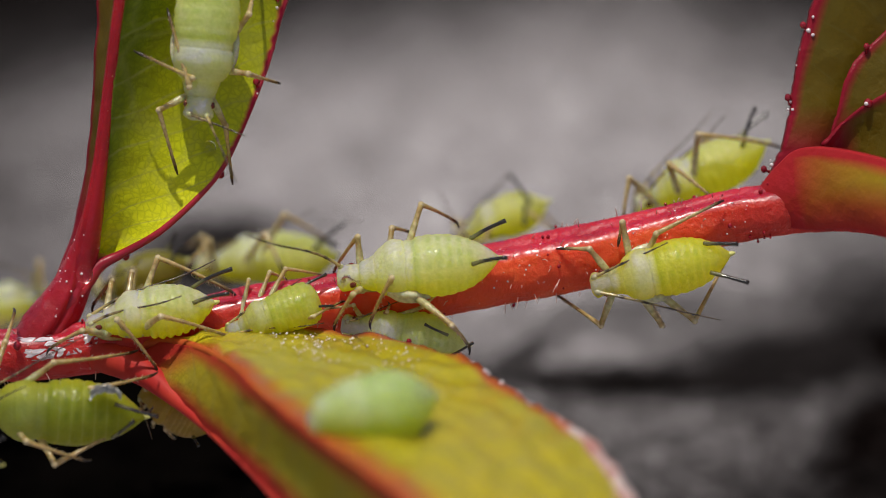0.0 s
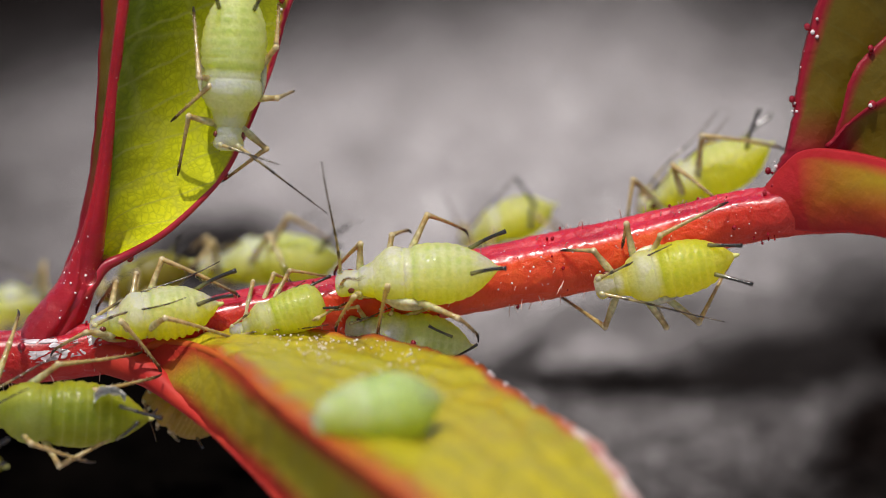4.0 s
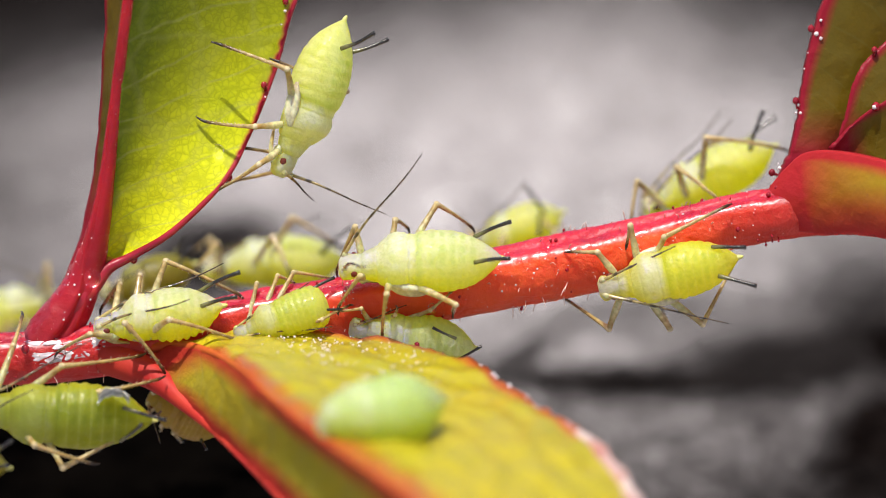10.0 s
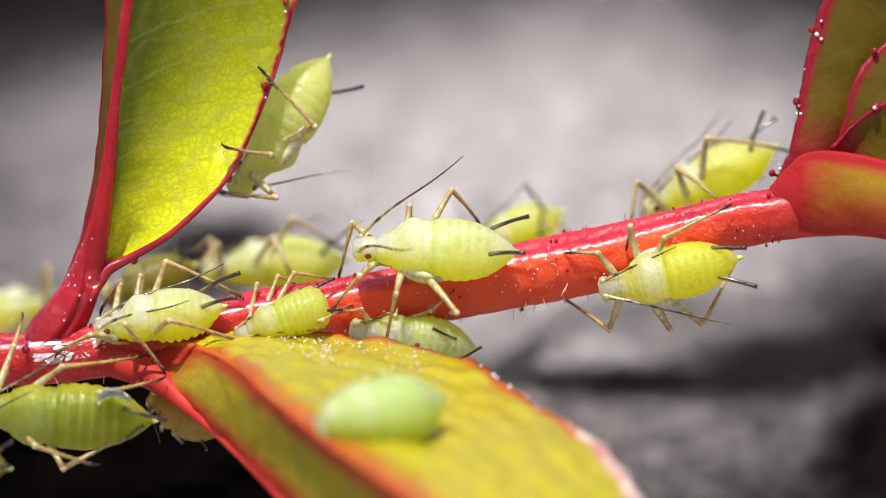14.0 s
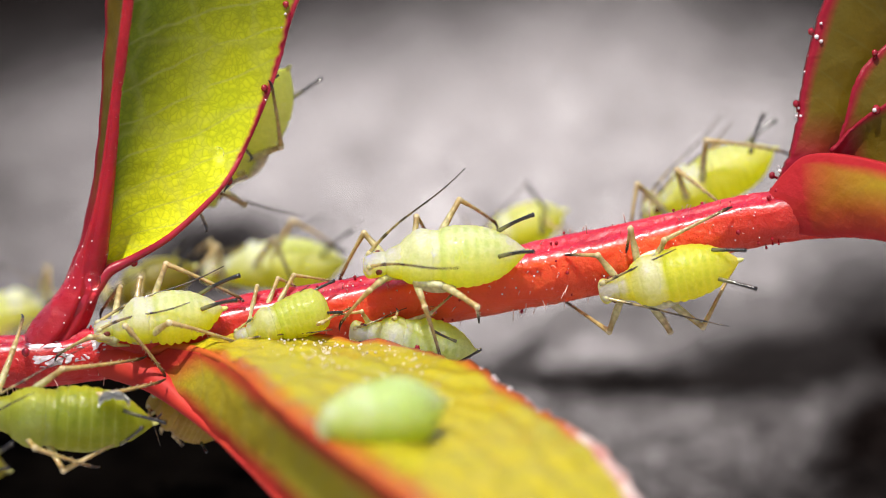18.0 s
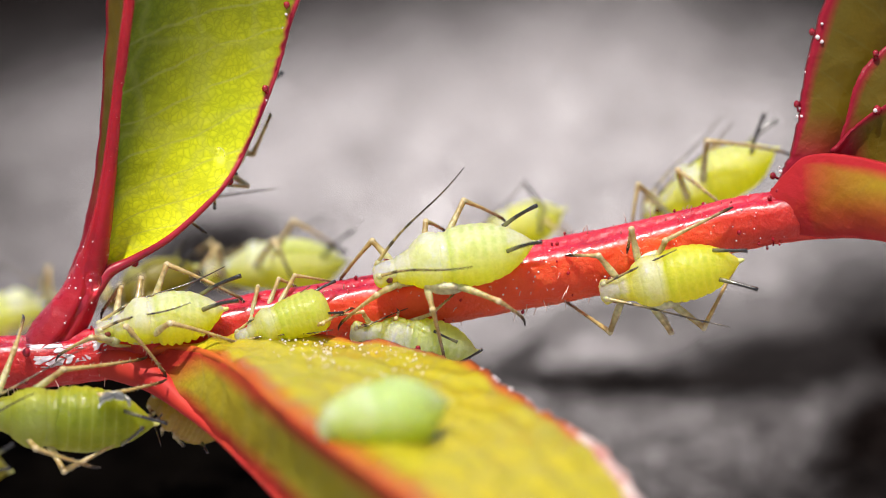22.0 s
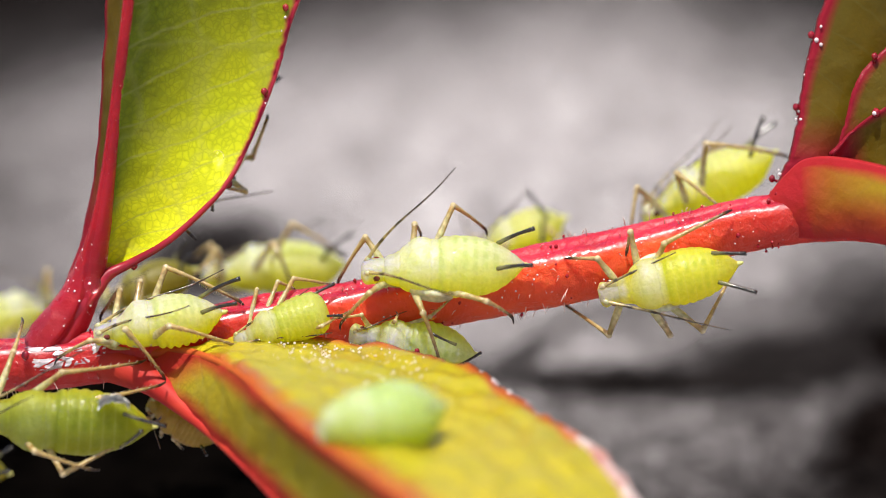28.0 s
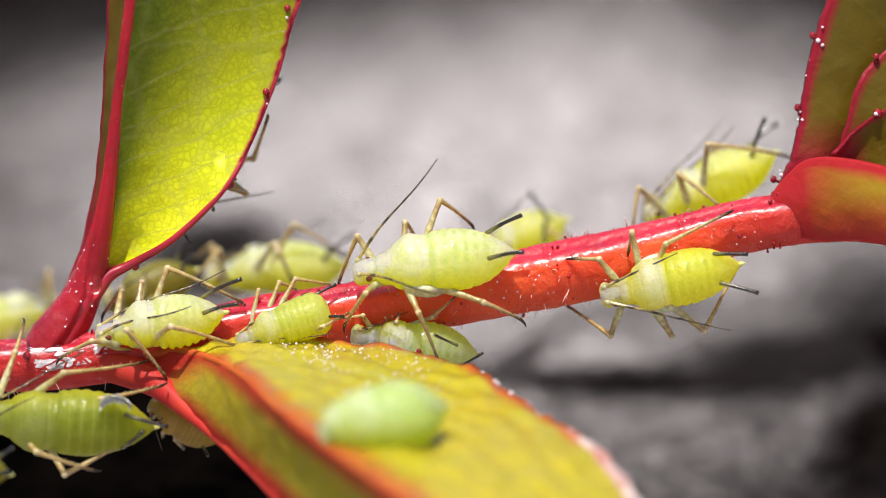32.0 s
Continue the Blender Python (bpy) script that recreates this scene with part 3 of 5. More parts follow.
def build_shoot():
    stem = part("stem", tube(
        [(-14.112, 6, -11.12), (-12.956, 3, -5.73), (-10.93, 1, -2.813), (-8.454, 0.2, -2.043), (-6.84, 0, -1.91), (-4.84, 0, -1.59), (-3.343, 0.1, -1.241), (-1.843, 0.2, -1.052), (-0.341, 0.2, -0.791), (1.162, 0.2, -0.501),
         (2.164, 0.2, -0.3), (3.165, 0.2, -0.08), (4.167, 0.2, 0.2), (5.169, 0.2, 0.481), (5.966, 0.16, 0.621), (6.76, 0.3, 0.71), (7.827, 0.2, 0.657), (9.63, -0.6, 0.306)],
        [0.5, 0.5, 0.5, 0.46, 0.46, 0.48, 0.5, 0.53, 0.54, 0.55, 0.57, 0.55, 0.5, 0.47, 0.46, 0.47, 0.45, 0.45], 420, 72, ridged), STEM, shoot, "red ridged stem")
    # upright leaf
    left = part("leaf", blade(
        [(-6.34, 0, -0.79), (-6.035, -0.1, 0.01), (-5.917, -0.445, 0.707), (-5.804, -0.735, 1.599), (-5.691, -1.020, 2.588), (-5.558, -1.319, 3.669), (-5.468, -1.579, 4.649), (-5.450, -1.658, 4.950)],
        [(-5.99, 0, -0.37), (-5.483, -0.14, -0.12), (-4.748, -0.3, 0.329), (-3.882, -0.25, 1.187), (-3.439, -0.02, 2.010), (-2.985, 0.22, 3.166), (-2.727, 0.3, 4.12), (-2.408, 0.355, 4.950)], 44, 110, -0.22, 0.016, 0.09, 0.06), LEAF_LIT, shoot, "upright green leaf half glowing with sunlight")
    part("leaf", blade(
        [(-6.646, 0.1, -1.191), (-6.19, 0, -0.09), (-5.968, -0.445, 0.707), (-5.833, -0.735, 1.599), (-5.721, -1.020, 2.588), (-5.578, -1.319, 3.669), (-5.488, -1.579, 4.649), (-5.470, -1.658, 4.950)],
        [(-6.907, 0.3, -1.043), (-6.452, 0.6, 0.111), (-6.195, 0.277, 1.114), (-6.056, -0.091, 2.008), (-5.978, -0.457, 2.899), (-5.921, -0.802, 3.685), (-5.872, -1.182, 4.663), (-5.860, -1.280, 4.950)], 16, 70, 0.05, 0.03, 0.09), LEAF_BUD, shoot, "folded-back leaf half seen edge-on")
    part("petiole", tube(
        [(-7.653, 0.2, -2.214), (-7.266, 0.1, -1.872), (-6.893, 0.05, -1.451), (-6.54, 0, -0.94), (-6.255, -0.1, -0.29), (-6.063, -0.336, 0.408), (-5.908, -0.639, 1.303), (-5.766, -0.923, 2.392), (-5.622, -1.223, 3.475), (-5.491, -1.483, 4.454), (-5.458, -1.612, 4.950)],
        [0.28, 0.38, 0.43, 0.38, 0.29, 0.20, 0.14, 0.115, 0.105, 0.10, 0.09], 140, 48, stalked), PETIOLE, shoot, "red leaf stalk running on as midrib")
    part("margin", tube(
        [(-6.80, 0.02, -1.42), (-6.46, -0.12, -0.98), (-6.13, -0.14, -0.58), (-5.90, -0.12, -0.33), (-5.483, -0.14, -0.12), (-4.748, -0.3, 0.329), (-3.882, -0.25, 1.187), (-3.439, -0.02, 2.010), (-2.985, 0.22, 3.166), (-2.727, 0.3, 4.12), (-2.408, 0.355, 4.950)],
        [0.20, 0.21, 0.15, 0.11, 0.075, 0.06, 0.05, 0.045, 0.045, 0.05, 0.05], 110, 12), RED_RIB, left, "crimson leaf margin")
    # folded leaf in front
    part("leaf", blade(FOLD_IN, FOLD_OUT, 44, 90, FOLD_BULGE, 0.10, 0.10, 0.03), LEAF_FOLD, shoot, "folded leaf half, bright yellow-green in the sun")
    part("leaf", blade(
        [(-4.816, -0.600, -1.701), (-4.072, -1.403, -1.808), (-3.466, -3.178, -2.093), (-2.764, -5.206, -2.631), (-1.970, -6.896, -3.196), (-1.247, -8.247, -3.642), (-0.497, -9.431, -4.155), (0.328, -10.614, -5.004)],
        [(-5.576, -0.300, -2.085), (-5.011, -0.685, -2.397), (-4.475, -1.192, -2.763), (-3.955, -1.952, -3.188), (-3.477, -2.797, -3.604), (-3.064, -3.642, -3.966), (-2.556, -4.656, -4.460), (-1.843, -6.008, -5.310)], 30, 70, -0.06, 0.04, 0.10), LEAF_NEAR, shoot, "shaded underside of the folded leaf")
    part("margin", tube([(-5.930, -0.200, -1.887), (-5.114, -0.600, -2.229), (-4.475, -1.192, -2.743), (-3.955, -1.952, -3.168), (-3.477, -2.797, -3.584), (-3.064, -3.642, -3.947), (-2.556, -4.656, -4.460), (-1.843, -6.008, -5.310)],
                        [0.34, 0.26, 0.14, 0.09, 0.08, 0.08, 0.08, 0.08], 60, 12), ORANGE_RIB, shoot, "red lower leaf edge")
    part("midrib", tube([(-5.528, -0.250, -1.806), (-4.716, -0.600, -1.701), (-4.072, -1.403, -1.808), (-3.466, -3.178, -2.093), (-2.764, -5.206, -2.631), (-1.970, -6.896, -3.196), (-1.247, -8.247, -3.642), (-0.497, -9.431, -4.155), (0.328, -10.614, -5.004)],
                        [0.08, 0.10, 0.07, 0.05, 0.05, 0.05, 0.05, 0.05, 0.05], 70, 12), FOLD_RIB, shoot, "orange-red fold along the leaf")
    # added pale tube: the sheen along the leaf edge is put into its colour
    part("margin", tube([(1.510, -3.895, -2.661), (1.936, -4.445, -2.918), (2.355, -5.121, -3.207), (2.648, -5.713, -3.476), (3.078, -6.726, -4.031), (3.611, -7.741, -4.856)],
                        [0.02, 0.07, 0.13, 0.15, 0.13, 0.08], 80, 12, lambda a, s: 1 + 0.75 * noise.noise(Vector((a * 2, s * 16, 6)))), SHEEN_RIM, shoot, "pale rim added to the folded leaf as painted sheen")
    # young leaves at the end node
    part("leaf", blade(
        [(6.381, 0.4, 1.013), (6.889, 0.5, 1.617), (7.497, 0.6, 2.322), (7.906, 0.7, 3.229), (8.423, 0.9, 4.443), (8.833, 1, 5.657)],
        [(5.835, 0.3, 1.063), (6.12, 0.2, 1.663), (6.29, 0.2, 2.364), (6.411, 0.2, 3.165), (6.581, 0.2, 3.866), (7.078, 0.3, 5.424)], 30, 60, -0.15, 0.03, 0.12, 0.05), LEAF_BUD, shoot, "young upright leaf with a red toothed edge")
    part("leaf", blade(
        [(7.148, -0.2, 1.108), (8.146, -0.2, 1.707), (8.753, -0.1, 2.608), (9.16, 0, 3.81)],
        [(6.94, 0, 1.73), (7.12, 0, 2.36), (7.36, 0, 3.16), (8.023, 0.2, 3.816)], 20, 40, 0.1, 0.025, 0.10, 0.03), LEAF_BUD, shoot, "small young leaf, dark green with a red rim")
    part("leaf", blade(
        [(6.966, 0.1, 1.411), (7.747, -0.2, 1.408), (8.915, -0.6, 1.403)],
        [(6.843, -0.3, 1.786), (7.535, -0.4, 2.452), (8.716, -0.6, 3.094)], 20, 40, 0.1, 0.025, 0.10, 0.03), LEAF_BUD, shoot, "young leaf, olive with a red rim")
    part("stipule", blade(
        [(5.80, 0.35, 0.42), (6.25, 0.02, 0.33), (6.75, -0.42, 0.27), (7.484, -1.2, 0.25), (8.931, -3, -0.185)],
        [(5.70, 0.15, 0.98), (6.065, -0.12, 1.421), (6.506, -0.450, 1.727), (7.379, -1.300, 1.642), (8.954, -2.700, 1.183)], 34, 60, -0.16, 0.02, 0.12), LEAF_SHEATH, shoot, "orange and green leaf sheath wrapping the node")
    return stem, left


stem_part, left_leaf = build_shoot()


def gland(place, size, lean, parent):
    """A red stalked gland: a short stalk and a shiny bead."""
    p, l = Vector(place), Vector(lean)
    bm = sweep(bmesh.new(), [p - l * 0.1, p + l * 0.5, p + l], [size * 0.5, size * 0.35, size * 0.4], 6)
    part("gland", bm, RED_GLAND, parent)
    part("gland", blob(tuple(p + l * 1.1), (size, size, size * 1.15), 0.1, 2), RED_GLAND, parent)


for place, size, lean in [
        ((-3.143, 0.12, 2.813), 0.06, (-0.02, -0.05, 0.08)), ((-3.818, -0.05, 1.229), 0.07, (0.03, -0.06, 0.03)), ((-5.52, 0, -0.14), 0.07, (0.05, -0.06, -0.04)), ((-2.786, 0.25, 4.279), 0.06, (0.0, -0.05, 0.1)),
        ((6.581, 0.2, 3.796), 0.06, (-0.05, -0.02, 0.1)), ((6.29, 0.2, 2.494), 0.06, (-0.03, -0.02, 0.12)), ((7.64, 0, 3.41), 0.06, (0.0, -0.03, 0.1)), ((7.585, -0.4, 2.452), 0.08, (0.05, -0.05, 0.05)),
        ((5.92, 0.2, 1.312), 0.06, (-0.08, -0.03, 0.04)), ((-7.349, -0.5, -1.763), 0.075, (0.0, -0.08, 0.0)), ((-2.514, -0.3, -1.486), 0.08, (0.05, -0.08, 0.03)), ((-0.506, -1, -1.716), 0.05, (0.05, -0.03, 0.03))]:
    gland(place, size, lean, shoot)

# stalked glands and fine hairs along the stem
def stem_spot(s, a):
    """A place on the stem's skin and the way out of it."""
    line = [(-8.454, 0.2, -2.043), (-6.84, 0, -1.91), (-4.84, 0, -1.59), (-3.343, 0.1, -1.241), (-1.843, 0.2, -1.052), (-0.341, 0.2, -0.791), (1.162, 0.2, -0.501), (2.164, 0.2, -0.3), (3.165, 0.2, -0.08), (4.167, 0.2, 0.2), (5.169, 0.2, 0.481), (5.965, 0.1, 0.621)]
    size = [0.46, 0.46, 0.48, 0.5, 0.53, 0.54, 0.55, 0.57, 0.55, 0.5, 0.47, 0.48]
    k = min(int(s * 11), 10)
    p = Vector(line[k]).lerp(Vector(line[k + 1]), s * 11 - k)
    r = size[k] + (size[k + 1] - size[k]) * (s * 11 - k)
    out = Vector((0, -math.cos(a), math.sin(a)))
    return p + out * r * ridged(a % (2 * math.pi), s), out


rng = random.Random(7)
for k in range(62):
    spot, out = stem_spot(rng.random(), rng.choice((rng.uniform(0.9, 1.6), rng.uniform(-1.5, 1.0), rng.uniform(-1.5, 0.4), rng.uniform(-1.3, -0.6))))
    lean = (out + Vector((rng.uniform(-0.4, 0.4), rng.uniform(-0.3, 0.1), rng.uniform(-0.2, 0.3)))) * rng.uniform(0.015, 0.05)
    size = rng.choice((0.018, 0.022, 0.028, 0.036, 0.046))
    bm = sweep(bmesh.new(), [spot - out * 0.03, spot + lean * 0.6, spot + lean], [size * 0.6, size * 0.45, size * 0.5], 6)
    lump = blob(tuple(spot + lean * 1.15), (size, size, size * 1.1), 0.1, 1)
    mesh = bpy.data.meshes.new("bead")
    lump.to_mesh(mesh)
    lump.free()
    bm.from_mesh(mesh)
    bpy.data.meshes.remove(mesh)
    part("gland", bm, RED_GLAND, stem_part)
hairs = bmesh.new()
for k in range(170):
    spot, out = stem_spot(rng.random() * 0.9, rng.uniform(-1.9, 1.6))
    tip = spot + (out + Vector((rng.uniform(-0.7, 0.7), rng.uniform(-0.4, 0.2), rng.uniform(-0.5, 0.3)))) * rng.uniform(0.05, 0.17)
    sweep(hairs, [spot - out * 0.02, spot.lerp(tip, 0.55) + Vector((0, 0, 0.025)), tip], [0.009, 0.008, 0.004], 5)
tagged(part("hairs", hairs, HAIR, shoot, "fine pale hairs on the red stem"), kind="stuff")



def bark_at(x, a):
    """A place on the stem's skin at x, a from its front (0) over its top, and the way out of it."""
    knots = [-8.454, -6.84, -4.84, -3.343, -1.843, -0.341, 1.162, 2.164, 3.165, 4.167, 5.169, 5.965]
    return stem_spot(float(np.interp(x, knots, [k / 11 for k in range(12)])), a)


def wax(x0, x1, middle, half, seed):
    """Pale flakes on the red bark, dried wax and painted highlights in one, cracked and uneven at the edge."""
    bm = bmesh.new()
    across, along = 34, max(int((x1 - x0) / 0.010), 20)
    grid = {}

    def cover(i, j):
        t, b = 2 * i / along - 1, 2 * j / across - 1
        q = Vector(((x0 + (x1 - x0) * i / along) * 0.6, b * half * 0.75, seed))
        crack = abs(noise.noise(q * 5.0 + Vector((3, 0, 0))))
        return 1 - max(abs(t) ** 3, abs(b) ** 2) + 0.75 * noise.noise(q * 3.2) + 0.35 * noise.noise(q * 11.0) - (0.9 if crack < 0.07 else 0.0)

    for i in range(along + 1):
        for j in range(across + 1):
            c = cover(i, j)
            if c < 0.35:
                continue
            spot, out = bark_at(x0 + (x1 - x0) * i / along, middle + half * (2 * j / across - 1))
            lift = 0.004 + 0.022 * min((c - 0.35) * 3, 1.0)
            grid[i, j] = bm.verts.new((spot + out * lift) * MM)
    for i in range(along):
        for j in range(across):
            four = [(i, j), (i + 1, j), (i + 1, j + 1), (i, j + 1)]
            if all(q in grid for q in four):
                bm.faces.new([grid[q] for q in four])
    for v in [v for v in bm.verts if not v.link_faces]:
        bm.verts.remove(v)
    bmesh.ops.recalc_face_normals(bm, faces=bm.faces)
    part("wax_glint_flake", bm, WAX_GLINT, stem_part, "pale wax and painted highlights on the bark")


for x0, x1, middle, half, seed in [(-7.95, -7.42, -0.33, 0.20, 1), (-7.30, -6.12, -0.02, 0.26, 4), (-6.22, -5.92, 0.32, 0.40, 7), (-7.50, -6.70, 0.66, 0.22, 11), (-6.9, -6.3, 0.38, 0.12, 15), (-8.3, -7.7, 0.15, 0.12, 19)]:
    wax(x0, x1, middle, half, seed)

# ---- aphids ----
LEG_PLACES = {"front": (0.85, 0.26), "middle": (0.69, 0.42), "hind": (0.59, 0.44)}


def loft(stations, sides=28, relief=None, s0=0.0, s1=1.0):
    """A closed body from stations (x, half width, height above, depth below, axis height), in mm."""
    bm = bmesh.new()
    uv = bm.loops.layers.uv.verify()
    rings = []
    n = len(stations)
    for i, (x, w, up, low, mid) in enumerate(stations):
        ring = []
        for j in range(sides):
            a = 2 * math.pi * j / sides - math.pi / 2
            k = relief(x, a) if relief else 1.0
            y, z = w * math.cos(a) * k, (up if math.sin(a) > 0 else low) * math.sin(a) * k + mid
            ring.append(bm.verts.new(Vector((x, y, z)) * MM))
        rings.append(ring)
    for i in range(n - 1):
        for j in range(sides):
            k = (j + 1) % sides
            f = bm.faces.new((rings[i][j], rings[i][k], rings[i + 1][k], rings[i + 1][j]))
            for loop, (a, b) in zip(f.loops, ((i, j), (i, j + 1), (i + 1, j + 1), (i + 1, j))):
                loop[uv].uv = (b / sides, s0 + (s1 - s0) * (stations[a][0] - stations[0][0]) / (stations[-1][0] - stations[0][0]))
    bm.faces.new(rings[0])
    bm.faces.new(list(reversed(rings[-1])))
    bmesh.ops.recalc_face_normals(bm, faces=bm.faces)
    return bm


def spindle(length, radii, bend=0.0, count=14, sides=8, rings=0, wave=0.0):
    """A limb along x from the origin, bent sideways by bend of its length."""
    thick = [float(r[0]) for r in curve_through([(r,) for r in radii], count)]
    if rings:
        thick = [t * (1.28 if (i % rings) == 0 else 1.0) for i, t in enumerate(thick)]
    line = [Vector((length * i / (count - 1), 0, bend * length * math.sin(math.pi * i / (count - 1)) + wave * length * math.sin(2 * math.pi * i / (count - 1)))) for i in range(count)]
    return sweep(bmesh.new(), line, thick, sides, None, (0, 1, 0.01))


def aligned(origin, end, up=(0, 0, 1)):
    """The pose (mm to metres) at origin whose x axis points to end."""
    x = (Vector(end) - Vector(origin)).normalized()
    y = Vector(up).cross(x)
    if y.length < 1e-4:
        y = Vector((0, 1, 0.1)).cross(x)
    y.normalize()
    z = x.cross(y)
    m = Matrix((x, y, z)).transposed().to_4x4()
    m.translation = Vector(origin) * MM
    return m


def knee_for(hip, foot, l1, l2, pole):
    """The knee, and the foot as far as the leg reaches."""
    hip, foot, pole = Vector(hip), Vector(foot), Vector(pole)
    way = foot - hip
    d = min(max(way.length, abs(l1 - l2) + 0.05), (l1 + l2) * 0.985)
    way.normalize()
    foot = hip + way * d
    a = (l1 * l1 - l2 * l2 + d * d) / (2 * d)
    side = (pole - way * pole.dot(way))
    side.normalize()
    return hip + way * a + side * math.sqrt(max(l1 * l1 - a * a, 0.0)), foot


class Aphid:
    """One aphid: body x forward, y to its left, z out of its back."""

    def __init__(self, label, head, tail, back, width, height, skin, legs=(), feelers=(), pipes=(), slim=1.0, winged=False, crimp=1.0, blunt=False, reach=None, plump=False):
        head, tail = Vector(head), Vector(tail)
        self.length = L = (head - tail).length
        x = (head - tail).normalized()
        z = Vector(back)
        z = (z - x * z.dot(x)).normalized()
        y = z.cross(x)
        self.rest = Matrix((x, y, z)).transposed().to_4x4()
        self.rest.translation = (head + tail) / 2 * MM
        self.root = thing("aphid", self.rest, label, "aphid", "aphids on the rose shoot")
        self.w, self.h, self.slim, self.crimp, self.blunt = width / 2, height / 2, slim, crimp, blunt
        self.reach, self.plump = reach or {}, plump
        self.legs, self.feelers = {}, []
        self.body(skin, winged)
        given = dict(legs)
        for side in (1, -1):
            for pair in ("front", "middle", "hind"):
                self.leg(pair, side, given.get((pair, side)))
        for k, side in enumerate((1, -1)):
            self.feeler(side, feelers[k] if k < len(feelers) else None)
        for k, side in enumerate((1, -1)):
            self.pipe(side, pipes[k] if k < len(pipes) else None)

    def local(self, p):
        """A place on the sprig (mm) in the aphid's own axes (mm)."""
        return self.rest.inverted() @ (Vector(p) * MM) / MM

    def x(self, s):
        return (s - 0.5) * self.length

    def body(self, skin, winged):
        w, h = self.w, self.h

        def stations(table, count):
            return [tuple(float(v) for v in (self.x(r[0]), r[1] * w, r[2] * h, r[3] * h, r[4] * h)) for r in curve_through(table, count)]

        def swell(s, a, at, angle, wide, turn):
            return math.exp(-((s - at) / wide) ** 2 - ((a - angle) / turn) ** 2)

        def abdomen(s, a):
            """Convex segments, lobed along the sides, with a row of pits beside the middle of the back."""
            ring = abs(math.sin((s - 0.02) * math.pi / 0.063))
            side = abs(math.cos(a))
            if self.blunt:
                return 1 - 0.028 * (1 - ring) ** 3 + 0.022 * (ring - 0.6) * side ** 6 + 0.06 * side ** 14 - 0.02 * math.exp(-((side - 0.72) / 0.1) ** 2)
            lobe = 0.042 * self.crimp * (ring - 0.6) * (math.exp(-((math.sin(a) + 0.75) / 0.34) ** 2) if self.crimp > 2 else side * math.exp(-((math.sin(a) + 0.35) / 0.42) ** 2))
            pit = -0.018 * (1 - ring) * math.exp(-((side - 0.55) / 0.12) ** 2)
            edge = 0.020 * side ** 10
            return 1 - 0.018 * (1 - ring) ** 3 + lobe + pit + edge

        def thorax(s, a):
            """Plates of the mid thorax, a crease before and behind them."""
            up = math.pi / 2
            plates = 0.035 * swell(s, a, 0.655, up, 0.055, 0.45) + 0.045 * (swell(s, a, 0.64, up + 0.95, 0.06, 0.4) + swell(s, a, 0.64, up - 0.95, 0.06, 0.4))
            creases = -0.05 * math.exp(-((s - 0.578) / 0.007) ** 2) - 0.05 * math.exp(-((s - 0.765) / 0.008) ** 2) - 0.03 * math.exp(-((s - 0.705) / 0.006) ** 2)
            return 1 + plates + creases

        def relief(x, a):
            s = x / self.length + 0.5
            f = min(max((s - 0.520) / 0.018, 0.0), 1.0)
            f = f * f * (3 - 2 * f)
            fine = Vector((s * 22, math.cos(a) * 3, math.sin(a) * 3 + self.length))
            return (abdomen(s, a) + 0.012) * (1 - f) + thorax(s, a) * f + 0.022 * noise.noise(fine) + 0.008 * noise.noise(fine * 3.7)

        rear = [(0.0, 0.05, 0.05, 0.05, 0.10), (0.03, 0.21, 0.20, 0.22, 0.07), (0.08, 0.45, 0.44, 0.46, 0.03), (0.15, 0.70, 0.68, 0.72, 0), (0.24, 0.89, 0.88, 0.92, 0), (0.34, 0.99, 0.98, 1.0, 0), (0.43, 1.0, 1.0, 1.0, 0), (0.50, 0.95, 0.95, 0.95, 0)]
        fore = [(0.535, 0.88, 0.88, 0.88, 0), (0.58, 0.91, 0.90, 0.86, -0.01), (0.64, 0.95, 0.92, 0.84, -0.02), (0.69, 0.90, 0.85, 0.78, -0.04), (0.735, 0.77, 0.70, 0.70, -0.08), (0.77, 0.62, 0.56, 0.60, -0.11), (0.80, 0.55, 0.48, 0.52, -0.14),
                (0.835, 0.50, 0.42, 0.46, -0.15), (0.86, 0.38, 0.34, 0.38, -0.16), (0.875, 0.22, 0.2, 0.24, -0.17)]
        if self.blunt:
            rear = [(0.0, 0.30, 0.22, 0.26, 0.05), (0.02, 0.62, 0.50, 0.55, 0.03), (0.05, 0.82, 0.72, 0.80, 0.01), (0.11, 0.97, 0.92, 0.95, 0), (0.20, 1.0, 1.0, 1.0, 0), (0.32, 0.97, 1.0, 1.0, 0), (0.43, 0.90, 0.95, 0.96, 0), (0.50, 0.84, 0.90, 0.90, 0)]
            fore = [(q[0], q[1] * 0.86, *q[2:]) for q in fore]
        if self.plump:
            fore = [(q, k, k, k, 0) for q, k in ((0.56, 0.95), (0.63, 0.91), (0.70, 0.85), (0.77, 0.77), (0.84, 0.67), (0.90, 0.55), (0.95, 0.40))]
        part("body", loft(stations(rear + fore, 150), 56, relief, 0.0, 0.875), skin, self.root)

        def brow(x, a):
            s = x / self.length + 0.5
            return 1 + 0.16 * math.exp(-((s - 0.965) / 0.028) ** 2) * abs(math.cos(a)) ** 3 - 0.05 * math.exp(-((s - 0.905) / 0.010) ** 2) + 0.04 * noise.noise(Vector((s * 30, math.cos(a) * 3, math.sin(a) * 3)))

